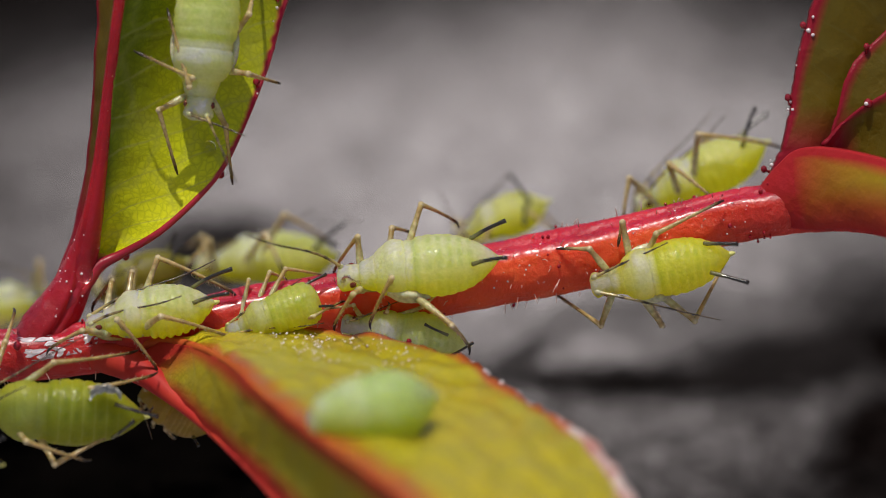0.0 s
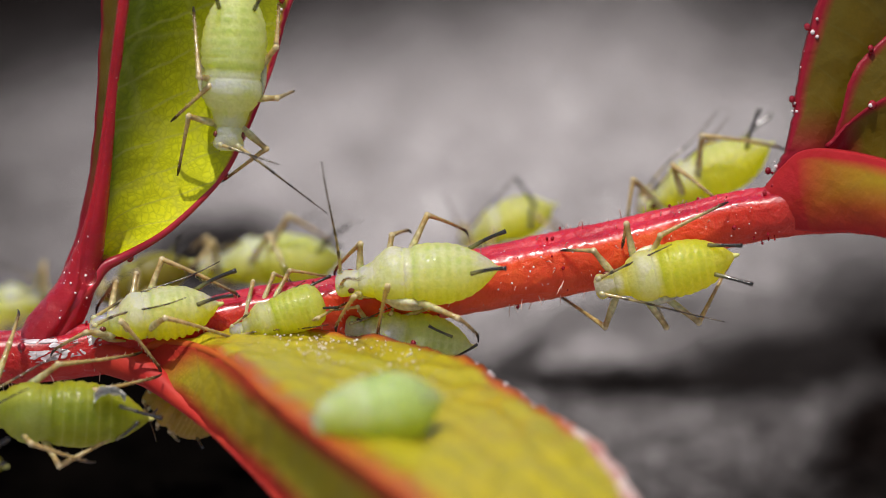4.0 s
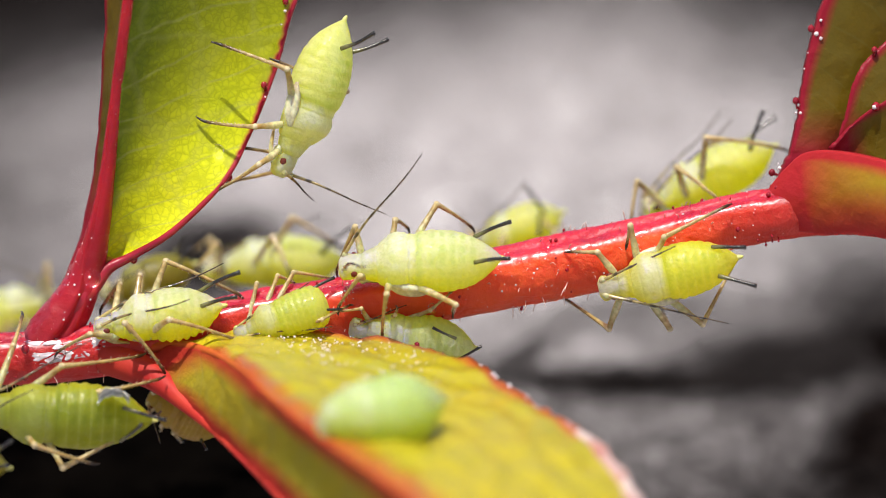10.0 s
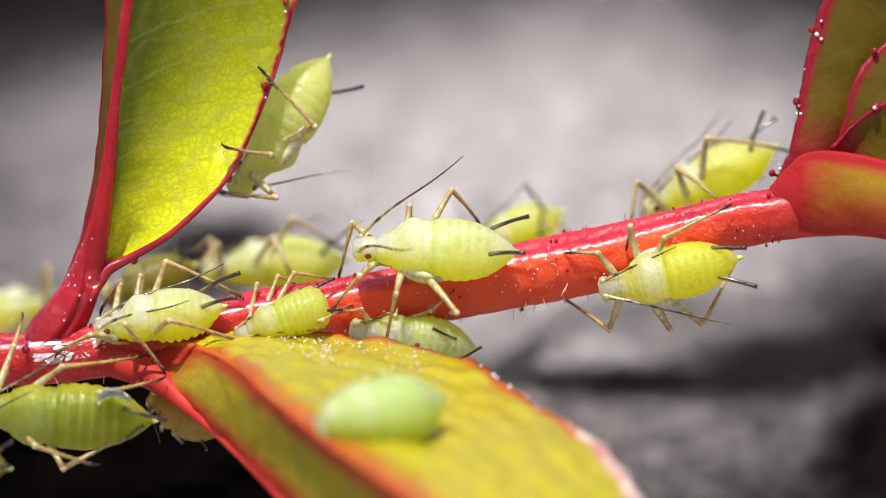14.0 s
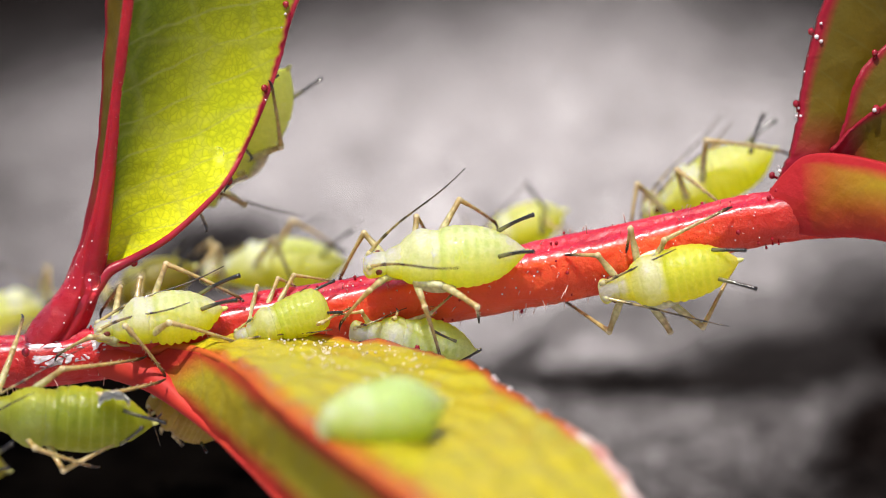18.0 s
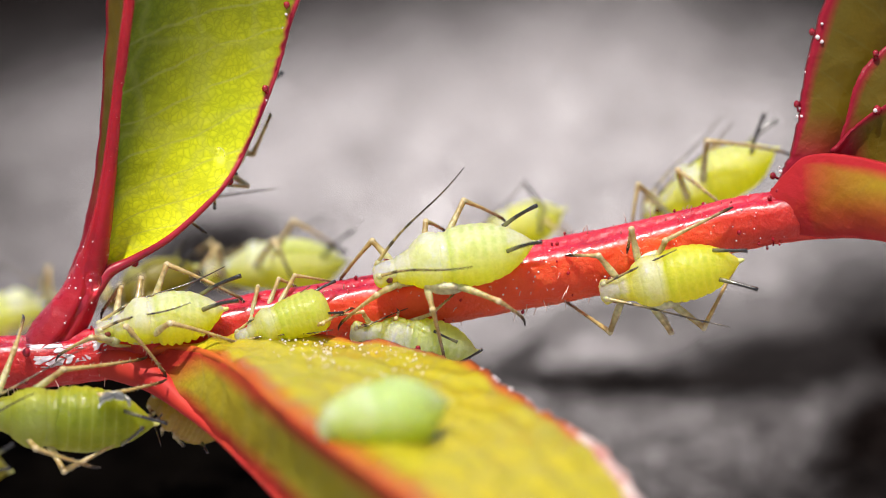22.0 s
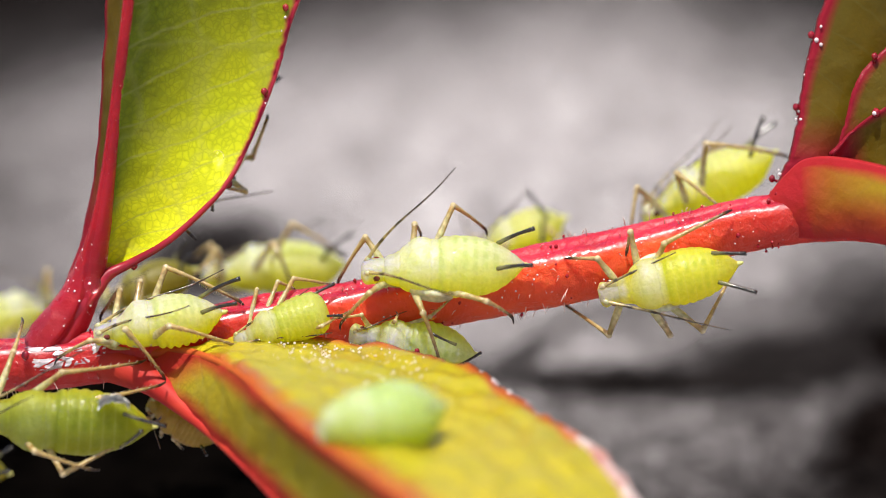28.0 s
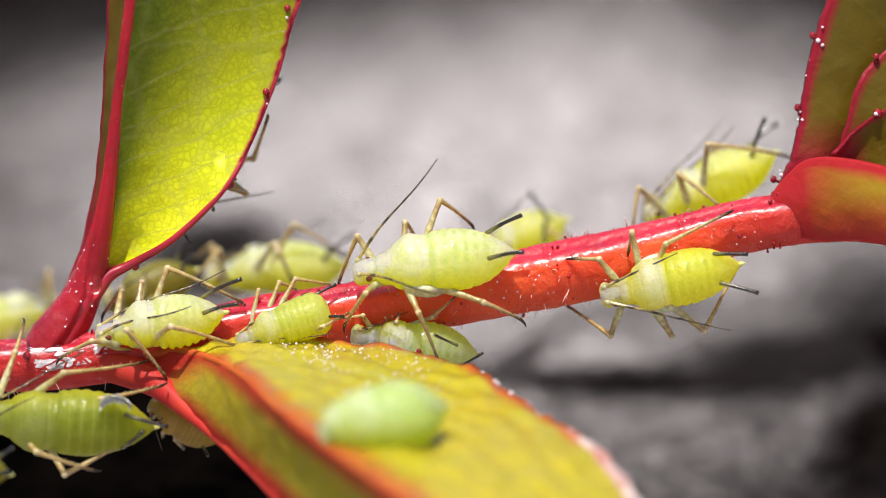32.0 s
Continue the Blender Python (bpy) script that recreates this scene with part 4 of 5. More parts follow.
        part("head", loft(stations(
            [(0.825, 0.26, 0.24, 0.3, -0.16), (0.85, 0.37, 0.34, 0.40, -0.17), (0.90, 0.43, 0.38, 0.45, -0.19), (0.94, 0.43, 0.35, 0.42, -0.21), (0.98, 0.39, 0.26, 0.34, -0.23),
             (1.0, 0.24, 0.13, 0.18, -0.24)], 32), 32, brow, 0.825, 1.0), skin, self.root)
        tip = Vector((self.x(0.0), 0, 0.08 * h))
        if not self.blunt:
            part("cauda", tube([tip + Vector((0.08, 0, 0)), tip + Vector((-0.03, 0, 0.005)), tip + Vector((-0.08, 0, 0.02))], [0.055, 0.04, 0.014], 8, 10, None, (0, 1, 0.02)), CAUDA, self.root, "pale tail tip")
        for side in (1, -1):
            part("eye", blob((self.x(0.905), side * 0.42 * w, -0.13 * h), (0.060 * self.slim, 0.045 * self.slim, 0.056 * self.slim), 0.18, 3), EYE, self.root, "dark red eye")
        if winged:
            for side in (1, -1):
                a, b, c, d = (Vector((self.x(q), side * y * w, z * h)) for q, y, z in ((0.70, 0.84, -0.18), (0.62, 0.93, -0.30), (0.52, 0.95, -0.40), (0.44, 0.94, -0.46)))
                part("wing_pad", tube([a, b, c, d], [0.05, 0.125, 0.12, 0.025], 18, 16, lambda t, q: 0.30 + 0.70 * abs(math.sin(t)), (0, 0, 1)), PAD, self.root, "greyish wing bud")
        part("beak", tube([Vector((self.x(0.95), 0, -0.5 * h)), Vector((self.x(0.86), 0, -0.85 * h)), Vector((self.x(0.74), 0, -1.0 * h))], [0.06, 0.045, 0.02], 8, 8, None, (0, 1, 0.02)), FEMUR, self.root, "amber sucking beak")

    def hip(self, pair, side):
        s, out = LEG_PLACES[pair]
        return Vector((self.x(s), side * out * self.w * 1.25, -0.45 * self.h))

    def leg(self, pair, side, given):
        hip, k = self.hip(pair, side), self.slim * self.length / 3.0
        if given:
            knee, foot = self.local(given[0]), self.local(given[1])
        else:
            ahead = {"front": 0.45, "middle": -0.15, "hind": -0.75}[pair]
            knee = hip + Vector((ahead * 0.5, side * 0.55, 0.25)) * k
            foot = hip + Vector((ahead * 1.3, side * 1.0, -0.55)) * k
        l1, l2 = self.reach.get(pair, ((knee - hip).length, (foot - knee).length))
        r = 0.060 * self.slim
        part("coxa", blob(tuple(hip), (r * 1.7, r * 1.5, r * 1.6), 0.15, 2), COXA, self.root)
        femur = part("femur", spindle(l1, [r * 0.78, r * 1.06, r * 1.12, r * 1.0, r * 0.82, r * 0.9], 0.03, 14, 12), FEMUR, self.root)
        tibia = part("tibia", spindle(l2, [r * 0.86, r * 0.66, r * 0.54, r * 0.50, r * 0.46, r * 0.5], 0.02, 16, 10), TIBIA, self.root)
        self.bristles(tibia, l2, r)
        foot_size = 0.16 * k + 0.04
        bm = spindle(foot_size, [r * 0.5, r * 0.46, r * 0.34, r * 0.26], 0.06, 8, 8)
        for turn in (1, -1):
            end = Vector((foot_size, 0, 0))
            sweep(bm, [end - Vector((0.02, 0, 0)), end + Vector((0.014, turn * 0.012, -0.004)), end + Vector((0.026, turn * 0.020, -0.020))], [0.010, 0.007, 0.002], 5)
        toe = part("tarsus", bm, TARSUS, tibia)
        toe.matrix_basis = pose(l2 * 0.985 * MM, 0, 0, 0, 22, 0)
        part("knee", blob((0, 0, 0), (r * 1.04, r * 1.0, r * 1.0), 0.12, 2), KNEE, tibia)
        femur.matrix_basis, tibia.matrix_basis = aligned(hip, knee), aligned(knee, foot)
        self.legs[pair, side] = (femur, tibia, hip, l1, l2)

    def bristles(self, tibia, size, r):
        """Short stiff hairs along a shin."""
        bm = bmesh.new()
        for k in range(30):
            t, a = 0.10 + 0.029 * k, k * 2.4
            p = Vector((size * t, 0, 0))
            out = Vector((0.8, math.cos(a), math.sin(a)))
            sweep(bm, [p, p + out * r * 0.5, p + out * (r * 0.55 + min(size, 1.2) * 0.022)], [0.006, 0.005, 0.002], 3)
        tagged(part("bristles", bm, BRISTLE, tibia, "pale bristles"), kind="stuff")

    def feeler(self, side, tip):
        root = Vector((self.x(0.965), side * 0.28 * self.w, 0.0))
        k = self.slim * self.length / 3.0
        tip = self.local(tip) if tip else root + Vector((-0.9, side * 0.75, 0.75)) * k * 1.6
        size = (tip - root).length
        ob = part("antenna", spindle(size, [0.034 * self.slim, 0.024 * self.slim, 0.018 * self.slim, 0.014 * self.slim, 0.008], 0.02, 51, 8, 10, 0.022), FEELER, self.root, "long dark-ringed antenna")
        ob.matrix_basis = aligned(root, tip)
        part("antenna_base", blob((0.02, 0, 0), (0.075 * self.slim, 0.055 * self.slim, 0.055 * self.slim), 0.1, 2), FEMUR, ob)
        self.feelers.append((ob, root))

    def pipe(self, side, tip):
        root = Vector((self.x(0.17), side * 0.55 * self.w, 0.50 * self.h))
        tip = self.local(tip) if tip else root + Vector((-0.45, side * 0.18, 0.52)) * self.slim * self.length / 3.0
        way = tip - root
        tip = root + way.normalized() * max(way.length, 0.72 * self.slim * self.length / 3.0)
        r = 0.037 * self.slim
        ob = part("cornicle", spindle((tip - root).length, [r * 1.15, r, r * 0.9, r * 0.9, r * 1.15], 0.04, 12, 9), PIPE, self.root, "dark tube on the rear of the back")
        ob.matrix_basis = aligned(root, tip)


central = Aphid("large pale green aphid standing on the red stem", (-1.769, -0.75, 0.089), (1.113, -0.75, -0.04), (0.03, -0.72, 0.70), 1.12, 1.05, SKIN_PALE,
    {("front", 1): ((-1.525, -1.15, -0.426), (-2.01, -0.6, -0.886)), ("middle", 1): ((-0.91, -1.3, -0.781), (-1.173, -0.7, -1.62)), ("hind", 1): ((0.297, -1.3, -0.94), (-0.139, -0.6, -1.144)),
     ("hind", -1): ((0.11, -0.2, 0.968), (0.542, 0.5, 0.492)), ("middle", -1): ((-0.489, -0.2, 0.669), (-0.642, 0.4, 0.411)), ("front", -1): ((-1.756, -0.3, 0.529), (-1.862, 0.1, -0.37))},
    [(-0.783, -2.6, 0.01), (0.089, -0.9, 1.717)], [(1.225, -1.45, -0.02), (1.3, -0.95, 0.625)], 1.0, True)

walker = Aphid("pale green aphid with a white collar crawling round the leaf edge", (-3.069, -0.8, 1.401), (-2.672, -0.8, 4.381), (0, -1, 0.1), 1.12, 1.0, SKIN_MILKY,
    {("front", 1): ((-2.627, -0.6, 1.154), (-3.684, -0.2, 1.408)), ("middle", 1): ((-2.225, -0.8, 2.493), (-2.44, 0, 2.81)), ("hind", 1): ((-2.227, -0.7, 3.788), (-2.392, 0.1, 4.614)),
     ("front", -1): ((-3.467, -0.8, 1.848), (-4.674, -0.4, 1.435)), ("middle", -1): ((-3.563, -0.9, 2.541), (-4.724, -0.4, 2.282)), ("hind", -1): ((-3.563, -0.9, 3.087), (-4.123, -0.5, 4.033))},
    [(-1.075, -0.6, 2.279), (-2.218, -1.2, 1.099)], (), 1.0, True, 1.0, False, {"front": (0.62, 1.08), "middle": (0.58, 0.95), "hind": (0.88, 1.3)})

right_low = Aphid("yellow-green aphid hanging below the red stem", (2.743, -0.75, -0.706), (5.207, -0.75, -0.149), (0.0, -0.97, 0.12), 0.95, 0.85, SKIN_YELLOW,
    {("front", -1): ((2.724, -0.7, -0.06), (2.27, -0.5, -0.05)), ("middle", -1): ((3.301, -0.7, 0.408), (3.246, -0.5, 0.09)), ("hind", -1): ((3.894, -0.8, 0.209), (4.979, -0.5, 0.747)),
     ("front", 1): ((2.93, -0.4, -1.405), (2.171, 0.6, -0.874)), ("middle", 1): ((4.02, 0, -1.41), (3.909, 0.9, -1.078)), ("hind", 1): ((4.581, -0.5, -1.324), (5.189, 0.2, -0.21))},
    [(5.022, -0.9, -1.31), (4.082, -1.1, 0.05)], [(5.507, -1.15, -0.654), (5.319, -1.15, 0.03)], 1.0, True)

right_back = Aphid("yellow-green aphid with dark antennae behind the stem", (3.586, 2.600, 0.766), (6.008, 2.600, 1.829), (0.25, -0.25, 0.9), 1.0, 0.95, SKIN_LEMON,
    {("front", 1): ((3.493, 1.835, 1.208), (3.369, 1.750, 0.395)), ("middle", 1): ((4.189, 1.410, 1.467), (4.983, 0.560, 0.814)), ("hind", 1): ((4.728, 1.750, 1.999), (6.137, 1.920, 1.798)),
     ("hind", -1): ((4.904, 3.110, 1.959), (5.728, 3.620, 1.452))},
    [(5.224, 2.430, 2.336), (5.040, 3.195, 2.474)], [(5.787, 2.260, 2.497), (6.024, 2.940, 2.387)])

middle_back = Aphid("small yellow-green aphid on the far side of the stem", (0.478, 4.600, 0.093), (2.201, 4.600, 0.653), (0.1, -0.4, 0.9), 0.85, 0.8, SKIN_LEMON,
    {("hind", 1): ((1.85, 4.3, 0.50), (2.30, 4.1, 0.12)), ("hind", -1): ((1.9, 5.1, 0.62), (2.4, 5.5, 0.2)), ("middle", 1): ((1.1, 4.0, 0.2), (1.0, 3.8, -0.3))}, [(1.550, 4.000, 1.291), (0.167, 5.000, 0.948)], [(1.514, 4.400, 1.151), (1.764, 3.800, 0.268)])

left_back = Aphid("yellow-green aphid with amber legs behind the stem", (-4.413, 4.300, -0.280), (-1.782, 4.300, -0.217), (0, -0.35, 0.93), 1.05, 1.0, SKIN_DULL,
    {("front", 1): ((-4.119, 3.580, 0.093), (-4.504, 3.100, -0.400)), ("middle", 1): ((-3.085, 3.340, 0.215), (-2.787, 2.940, -0.399)), ("hind", 1): ((-2.740, 3.580, 0.566), (-1.982, 3.900, 0.113)),
     ("front", -1): ((-4.285, 4.780, 0.166), (-4.584, 5.260, -0.041))},
    [(-2.191, 4.060, 0.672), (-3.265, 4.780, 0.374)], [(-1.644, 4.060, 0.403), (-1.792, 3.580, 0.010)])

left_front = Aphid("pale yellow-green aphid with crimped sides on the stem", (-6.151, -0.75, -1.322), (-3.861, -0.6, -1.035), (0.05, -0.45, 0.88), 1.0, 0.92, SKIN_PALE,
    {("front", 1): ((-6.188, -1, -1.497), (-6.766, -0.6, -1.801)), ("middle", 1): ((-5.559, -1.3, -1.296), (-4.903, -0.9, -2.124)), ("hind", 1): ((-4.784, -1.4, -1.235), (-3.563, -0.9, -1.618)),
     ("hind", -1): ((-4.892, -0.2, -0.21), (-3.594, -0.2, -0.809)), ("middle", -1): ((-5.36, 0, -0.46), (-5.458, 0.4, -0.843)), ("front", -1): ((-5.72, 0, -0.62), (-6.055, 0.3, -1.043))},
    [(-4.431, -1.3, -0.88), (-3.867, -0.4, -0.249)], [(-3.604, -1.2, -0.842), (-3.569, -0.7, -0.408)], 1.0, False, 2.3)

small_mid = Aphid("small green aphid nymph on the stem", (-3.68, -0.65, -1.502), (-2.031, -0.55, -0.946), (0.2, -0.72, 0.66), 0.82, 0.72, SKIN_GREEN,
    {("front", -1): ((-3.285, -0.2, -0.609), (-3.363, 0.1, -1.041)), ("middle", -1): ((-2.918, -0.1, -0.47), (-2.644, 0.2, -0.591)), ("hind", -1): ((-2.638, -0.1, -0.41), (-1.945, 0.3, -0.531)),
     ("hind", 1): ((-2.124, -0.9, -1.241), (-1.635, -0.4, -0.987))},
    [(-1.945, -0.9, -1.36), (-2.348, -0.6, -0.587)], [(-1.77, -0.7, -1.064), (-1.914, -0.4, -0.508)], 0.75, False, 1.2, True)

under_stem = Aphid("glossy pale green aphid hanging under the stem", (-1.655, -0.38, -1.445), (0.58, -0.25, -1.728), (0.0, -0.85, -0.5), 0.9, 0.85, SKIN_MINT,
    {("front", -1): ((-1.43, -0.62, -1.05), (-1.83, -0.55, -1.10)), ("middle", -1): ((-0.84, -0.66, -1.16), (-0.80, -0.52, -1.06)), ("hind", -1): ((-0.22, -0.6, -1.08), (0.16, -0.40, -0.75))},
    [(-0.835, -0.7, -1.62), (-0.638, -0.4, -0.987)], [(0.677, -0.6, -1.711), (-0.179, -0.7, -1.382)], 0.7)

lower_left = Aphid("large green aphid clinging below the stem, brown-legged", (-8.34, -1.7, -2.829), (-5.06, -1.4, -2.975), (0.0, -0.86, -0.36), 1.15, 1.05, SKIN_DIMMED,
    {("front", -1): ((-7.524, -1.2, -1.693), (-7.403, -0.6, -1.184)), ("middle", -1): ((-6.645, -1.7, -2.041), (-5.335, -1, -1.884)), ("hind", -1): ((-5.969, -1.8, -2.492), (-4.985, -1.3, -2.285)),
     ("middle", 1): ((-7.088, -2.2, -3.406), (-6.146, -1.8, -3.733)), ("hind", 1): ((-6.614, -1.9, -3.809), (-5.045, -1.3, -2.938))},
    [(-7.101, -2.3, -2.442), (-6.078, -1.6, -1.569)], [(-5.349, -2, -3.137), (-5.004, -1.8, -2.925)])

leaf_rider = Aphid("plump green aphid resting on the folded leaf", (-2.115, -6.710, -2.898), (0.057, -6.320, -2.567), (-0.25, -0.6, 0.8), 1.3, 1.2, SKIN_RIDER,
    {("front", 1): ((-1.555, -6.190, -2.788), (-1.519, -6.060, -2.886)), ("front", -1): ((-1.650, -6.190, -2.788), (-1.519, -6.060, -2.886)), ("middle", 1): ((-1.271, -6.190, -2.788), (-1.234, -6.060, -2.886)), ("middle", -1): ((-1.366, -6.190, -2.788), (-1.234, -6.060, -2.886)), ("hind", 1): ((-0.987, -6.190, -2.788), (-0.949, -6.060, -2.886)), ("hind", -1): ((-1.081, -6.190, -2.788), (-0.949, -6.060, -2.886))},
    [(-1.751, -5.800, -2.513), (-1.561, -5.800, -2.655)], [(0.010, -6.060, -2.459), (-0.038, -5.800, -2.655)], 0.8, False, 0.5, False, None, True)

far_left = Aphid("yellow-green aphid at the far side of the shoot", (-7.210, 6.500, -0.833), (-9.108, 6.500, -1.465), (0.3, -0.4, 0.85), 0.9, 0.85, SKIN_DULL,
    {("front", 1): ((-7.333, 5.700, -0.304), (-7.237, 5.500, -1.035))})

husk = Aphid("brown wrinkled aphid husk below the stem", (-5.242, 0.5, -2.621), (-3.98, 0.6, -3.286), (0.3, -0.85, -0.4), 0.72, 0.65, SKIN_HUSK, {}, (), (), 0.75)

shaded = Aphid("olive aphid in the shade behind the leaf stalk", (-6.206, 3.300, -0.812), (-4.518, 3.500, -0.298), (0, -0.4, 0.9), 0.8, 0.8, SKIN_SHADED,
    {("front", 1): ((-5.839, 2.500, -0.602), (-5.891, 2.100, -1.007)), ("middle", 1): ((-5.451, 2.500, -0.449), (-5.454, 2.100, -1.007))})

edge_low = Aphid("dull green aphid under the shoot", (-9.409, 2.20, -3.656), (-7.854, 2.40, -3.968), (0, -0.7, 0.6), 0.7, 0.7, SKIN_SHADED)

def shed_skin(place, size):
    """A crumpled, papery cast skin."""
    bm = bmesh.new()
    bmesh.ops.create_grid(bm, x_segments=18, y_segments=12, size=1.0)
    for v in bm.verts:
        x, y = v.co.x, v.co.y
        n1 = noise.noise(Vector((x * 2.1, y * 2.1, 4))), noise.noise(Vector((x * 2.4, y * 2.4, 9))), noise.noise(Vector((x * 3.5, y * 3.5, 2)))
        v.co = Vector((x * size * 1.3 + 0.04 * n1[0], 0.04 * n1[2] - 0.22 * (y + 0.2) ** 2 - 0.1 * x * x, y * size * 0.30 + 0.06 * n1[1] - 0.14 * x * x)) * MM
    back = bmesh.ops.duplicate(bm, geom=bm.verts[:] + bm.edges[:] + bm.faces[:])
    for q in back["geom"]:
        if isinstance(q, bmesh.types.BMVert):
            q.co += Vector((0, 0.012, 0.004)) * MM
    ob = tagged(part("shed_skin", bm, CAST, None), "crumpled whitish cast skin on the green aphid", "shed skin")
    local = Matrix.Translation(Vector(place) * MM)
    ob.matrix_basis = SPRIG @ local
    THINGS[ob] = local


shed_skin((-5.72, -1.90, -2.48), 0.21)

# ---- droplets ----
for x, size in [((-3.975, -0.25, 1.720), 0.115), ((-6.180, -0.40, -0.50), 0.15), ((-3.798, -0.06, 1.289), 0.06), ((-3.142, 0.08, 2.892), 0.05), ((-0.189, -0.37, -1.047), 0.075)]:
    drop = tagged(part("water_droplet", blob((0, 0, 0), (size, size * 0.75, size * 1.2), 0.05, 4), WATER, None), "clear round water droplet on the plant", "water droplet", "droplets")
    local = Matrix.Translation(Vector(x) * MM)
    drop.matrix_basis, drop.visible_shadow = SPRIG @ local, False
    THINGS[drop] = local

def dew(name, spots, label):
    bm = bmesh.new()
    for p, size in spots:
        bmesh.ops.create_icosphere(bm, subdivisions=1, radius=size * MM, matrix=Matrix.Translation(Vector(p) * MM))
    tagged(part(name, bm, DEW, shoot, label), kind="stuff")


spots = []
stalk = curve_through([(*(-6.893, 0.05, -1.451), 0.43), (*(-6.54, 0, -0.94), 0.38), (*(-6.255, -0.1, -0.29), 0.29), (*(-6.067, -0.25, 0.409), 0.20), (*(-5.918, -0.45, 1.305), 0.14)], 60)
for k in range(46):
    q = stalk[int(rng.triangular(0, 59, 16))]
    a = rng.uniform(-1.2, 1.2)
    spots.append((Vector(q[:3]) + Vector((math.sin(a), -math.cos(a), 0)) * (float(q[3]) * 1.04), rng.choice((0.009, 0.012, 0.016, 0.024))))
for k in range(60):
    spot, out = stem_spot(rng.uniform(0.0, 0.45), rng.uniform(-0.8, 1.2))
    spots.append((spot, rng.choice((0.008, 0.011, 0.015, 0.022))))
for p, size in [((-3.143, 0.1, 2.932), 0.030), ((-3.143, 0.1, 2.692), 0.022), ((-3.786, -0.14, 1.328), 0.040), ((-3.916, -0.12, 1.149), 0.034), ((-2.795, 0.2, 4.217), 0.03), ((-5.574, -0.12, -0.11), 0.036), ((-2.865, 0.2, 3.977), 0.02),
                ((6.303, 0.190, 2.551), 0.03), ((6.341, 0.160, 2.410), 0.035), ((6.263, 0.190, 2.411), 0.028), ((6.413, 0.200, 3.192), 0.024), ((6.483, 0.200, 3.472), 0.024), ((6.621, 0.160, 3.811), 0.05), ((6.700, 0.140, 3.730), 0.04), ((6.700, 0.140, 4.050), 0.03),
                ((5.961, 0.020, 1.430), 0.04), ((7.178, 0.440, 4.080), 0.03), ((6.831, 0.340, 2.314), 0.02), ((7.608, -0.500, 2.500), 0.05), ((6.605, 0.240, 2.932), 0.016), ((5.940, 0.000, 1.510), 0.02)]:
    spots.append((Vector(p), size))
for k in range(110):
    spot, out = stem_spot(rng.uniform(0.35, 0.97), rng.triangular(-1.3, 1.4, 0.7))
    spots.append((spot, rng.choice((0.007, 0.009, 0.012, 0.015, 0.022))))
dew("dew", spots, "tiny dew beads on the red stalk")
spots = []
inner, outer = curve_through(FOLD_IN, 90), curve_through(FOLD_OUT, 90)
for k in range(210):
    i, t = int(rng.triangular(16, 62, 36)), rng.triangular(0.35, 0.99, 0.8)
    a, b = Vector(inner[i]), Vector(outer[i])
    face = (b - a).cross(Vector(outer[i + 1]) - Vector(outer[i - 1])).normalized()
    spots.append((a.lerp(b, t) + face * (FOLD_BULGE * math.sin(math.pi * t) - 0.06), rng.uniform(0.008, 0.028)))
for i, size in ((52, 0.03), (55, 0.045), (57, 0.03), (59, 0.05), (60, 0.035), (63, 0.045), (66, 0.03)):
    spots.append((Vector(outer[i]) + Vector((0.02, -0.05, 0.03)), size))
dew("dew", spots, "glittering dew beads on the yellow leaf")

# ---- movement ----
# slow drift of the whole shoot: seconds, across, up
SWAY = [(0, -0.145, 0.06), (1, -0.115, 0.06), (2, -0.12, 0.04), (3, -0.10, 0.03), (3.5, -0.085, 0.03), (5.5, -0.045, 0.03), (6.5, -0.035, 0.03), (8, -0.015, 0.02), (9, -0.01, 0.015),
        (10, -0.005, 0), (13, 0, 0), (14.5, 0, -0.02), (16.5, 0, -0.035), (17, 0, -0.045), (20, 0, -0.055), (22, 0.015, -0.06), (25, 0.02, -0.08), (25.5, 0.023, -0.08), (27.5, -0.005, -0.11),
        (29, 0.005, -0.11), (30.5, 0.01, -0.12), (32, 0.025, -0.12)]


def between(rows, t):
    """Values of rows (seconds, ...) at t."""
    times = [r[0] for r in rows]
    return [float(np.interp(t, times, [r[i] for r in rows])) for i in range(1, len(rows[0]))]


def drift(t):
    x, z = between(SWAY, t)
    return Matrix.Translation((x * MM, 0, z * MM))


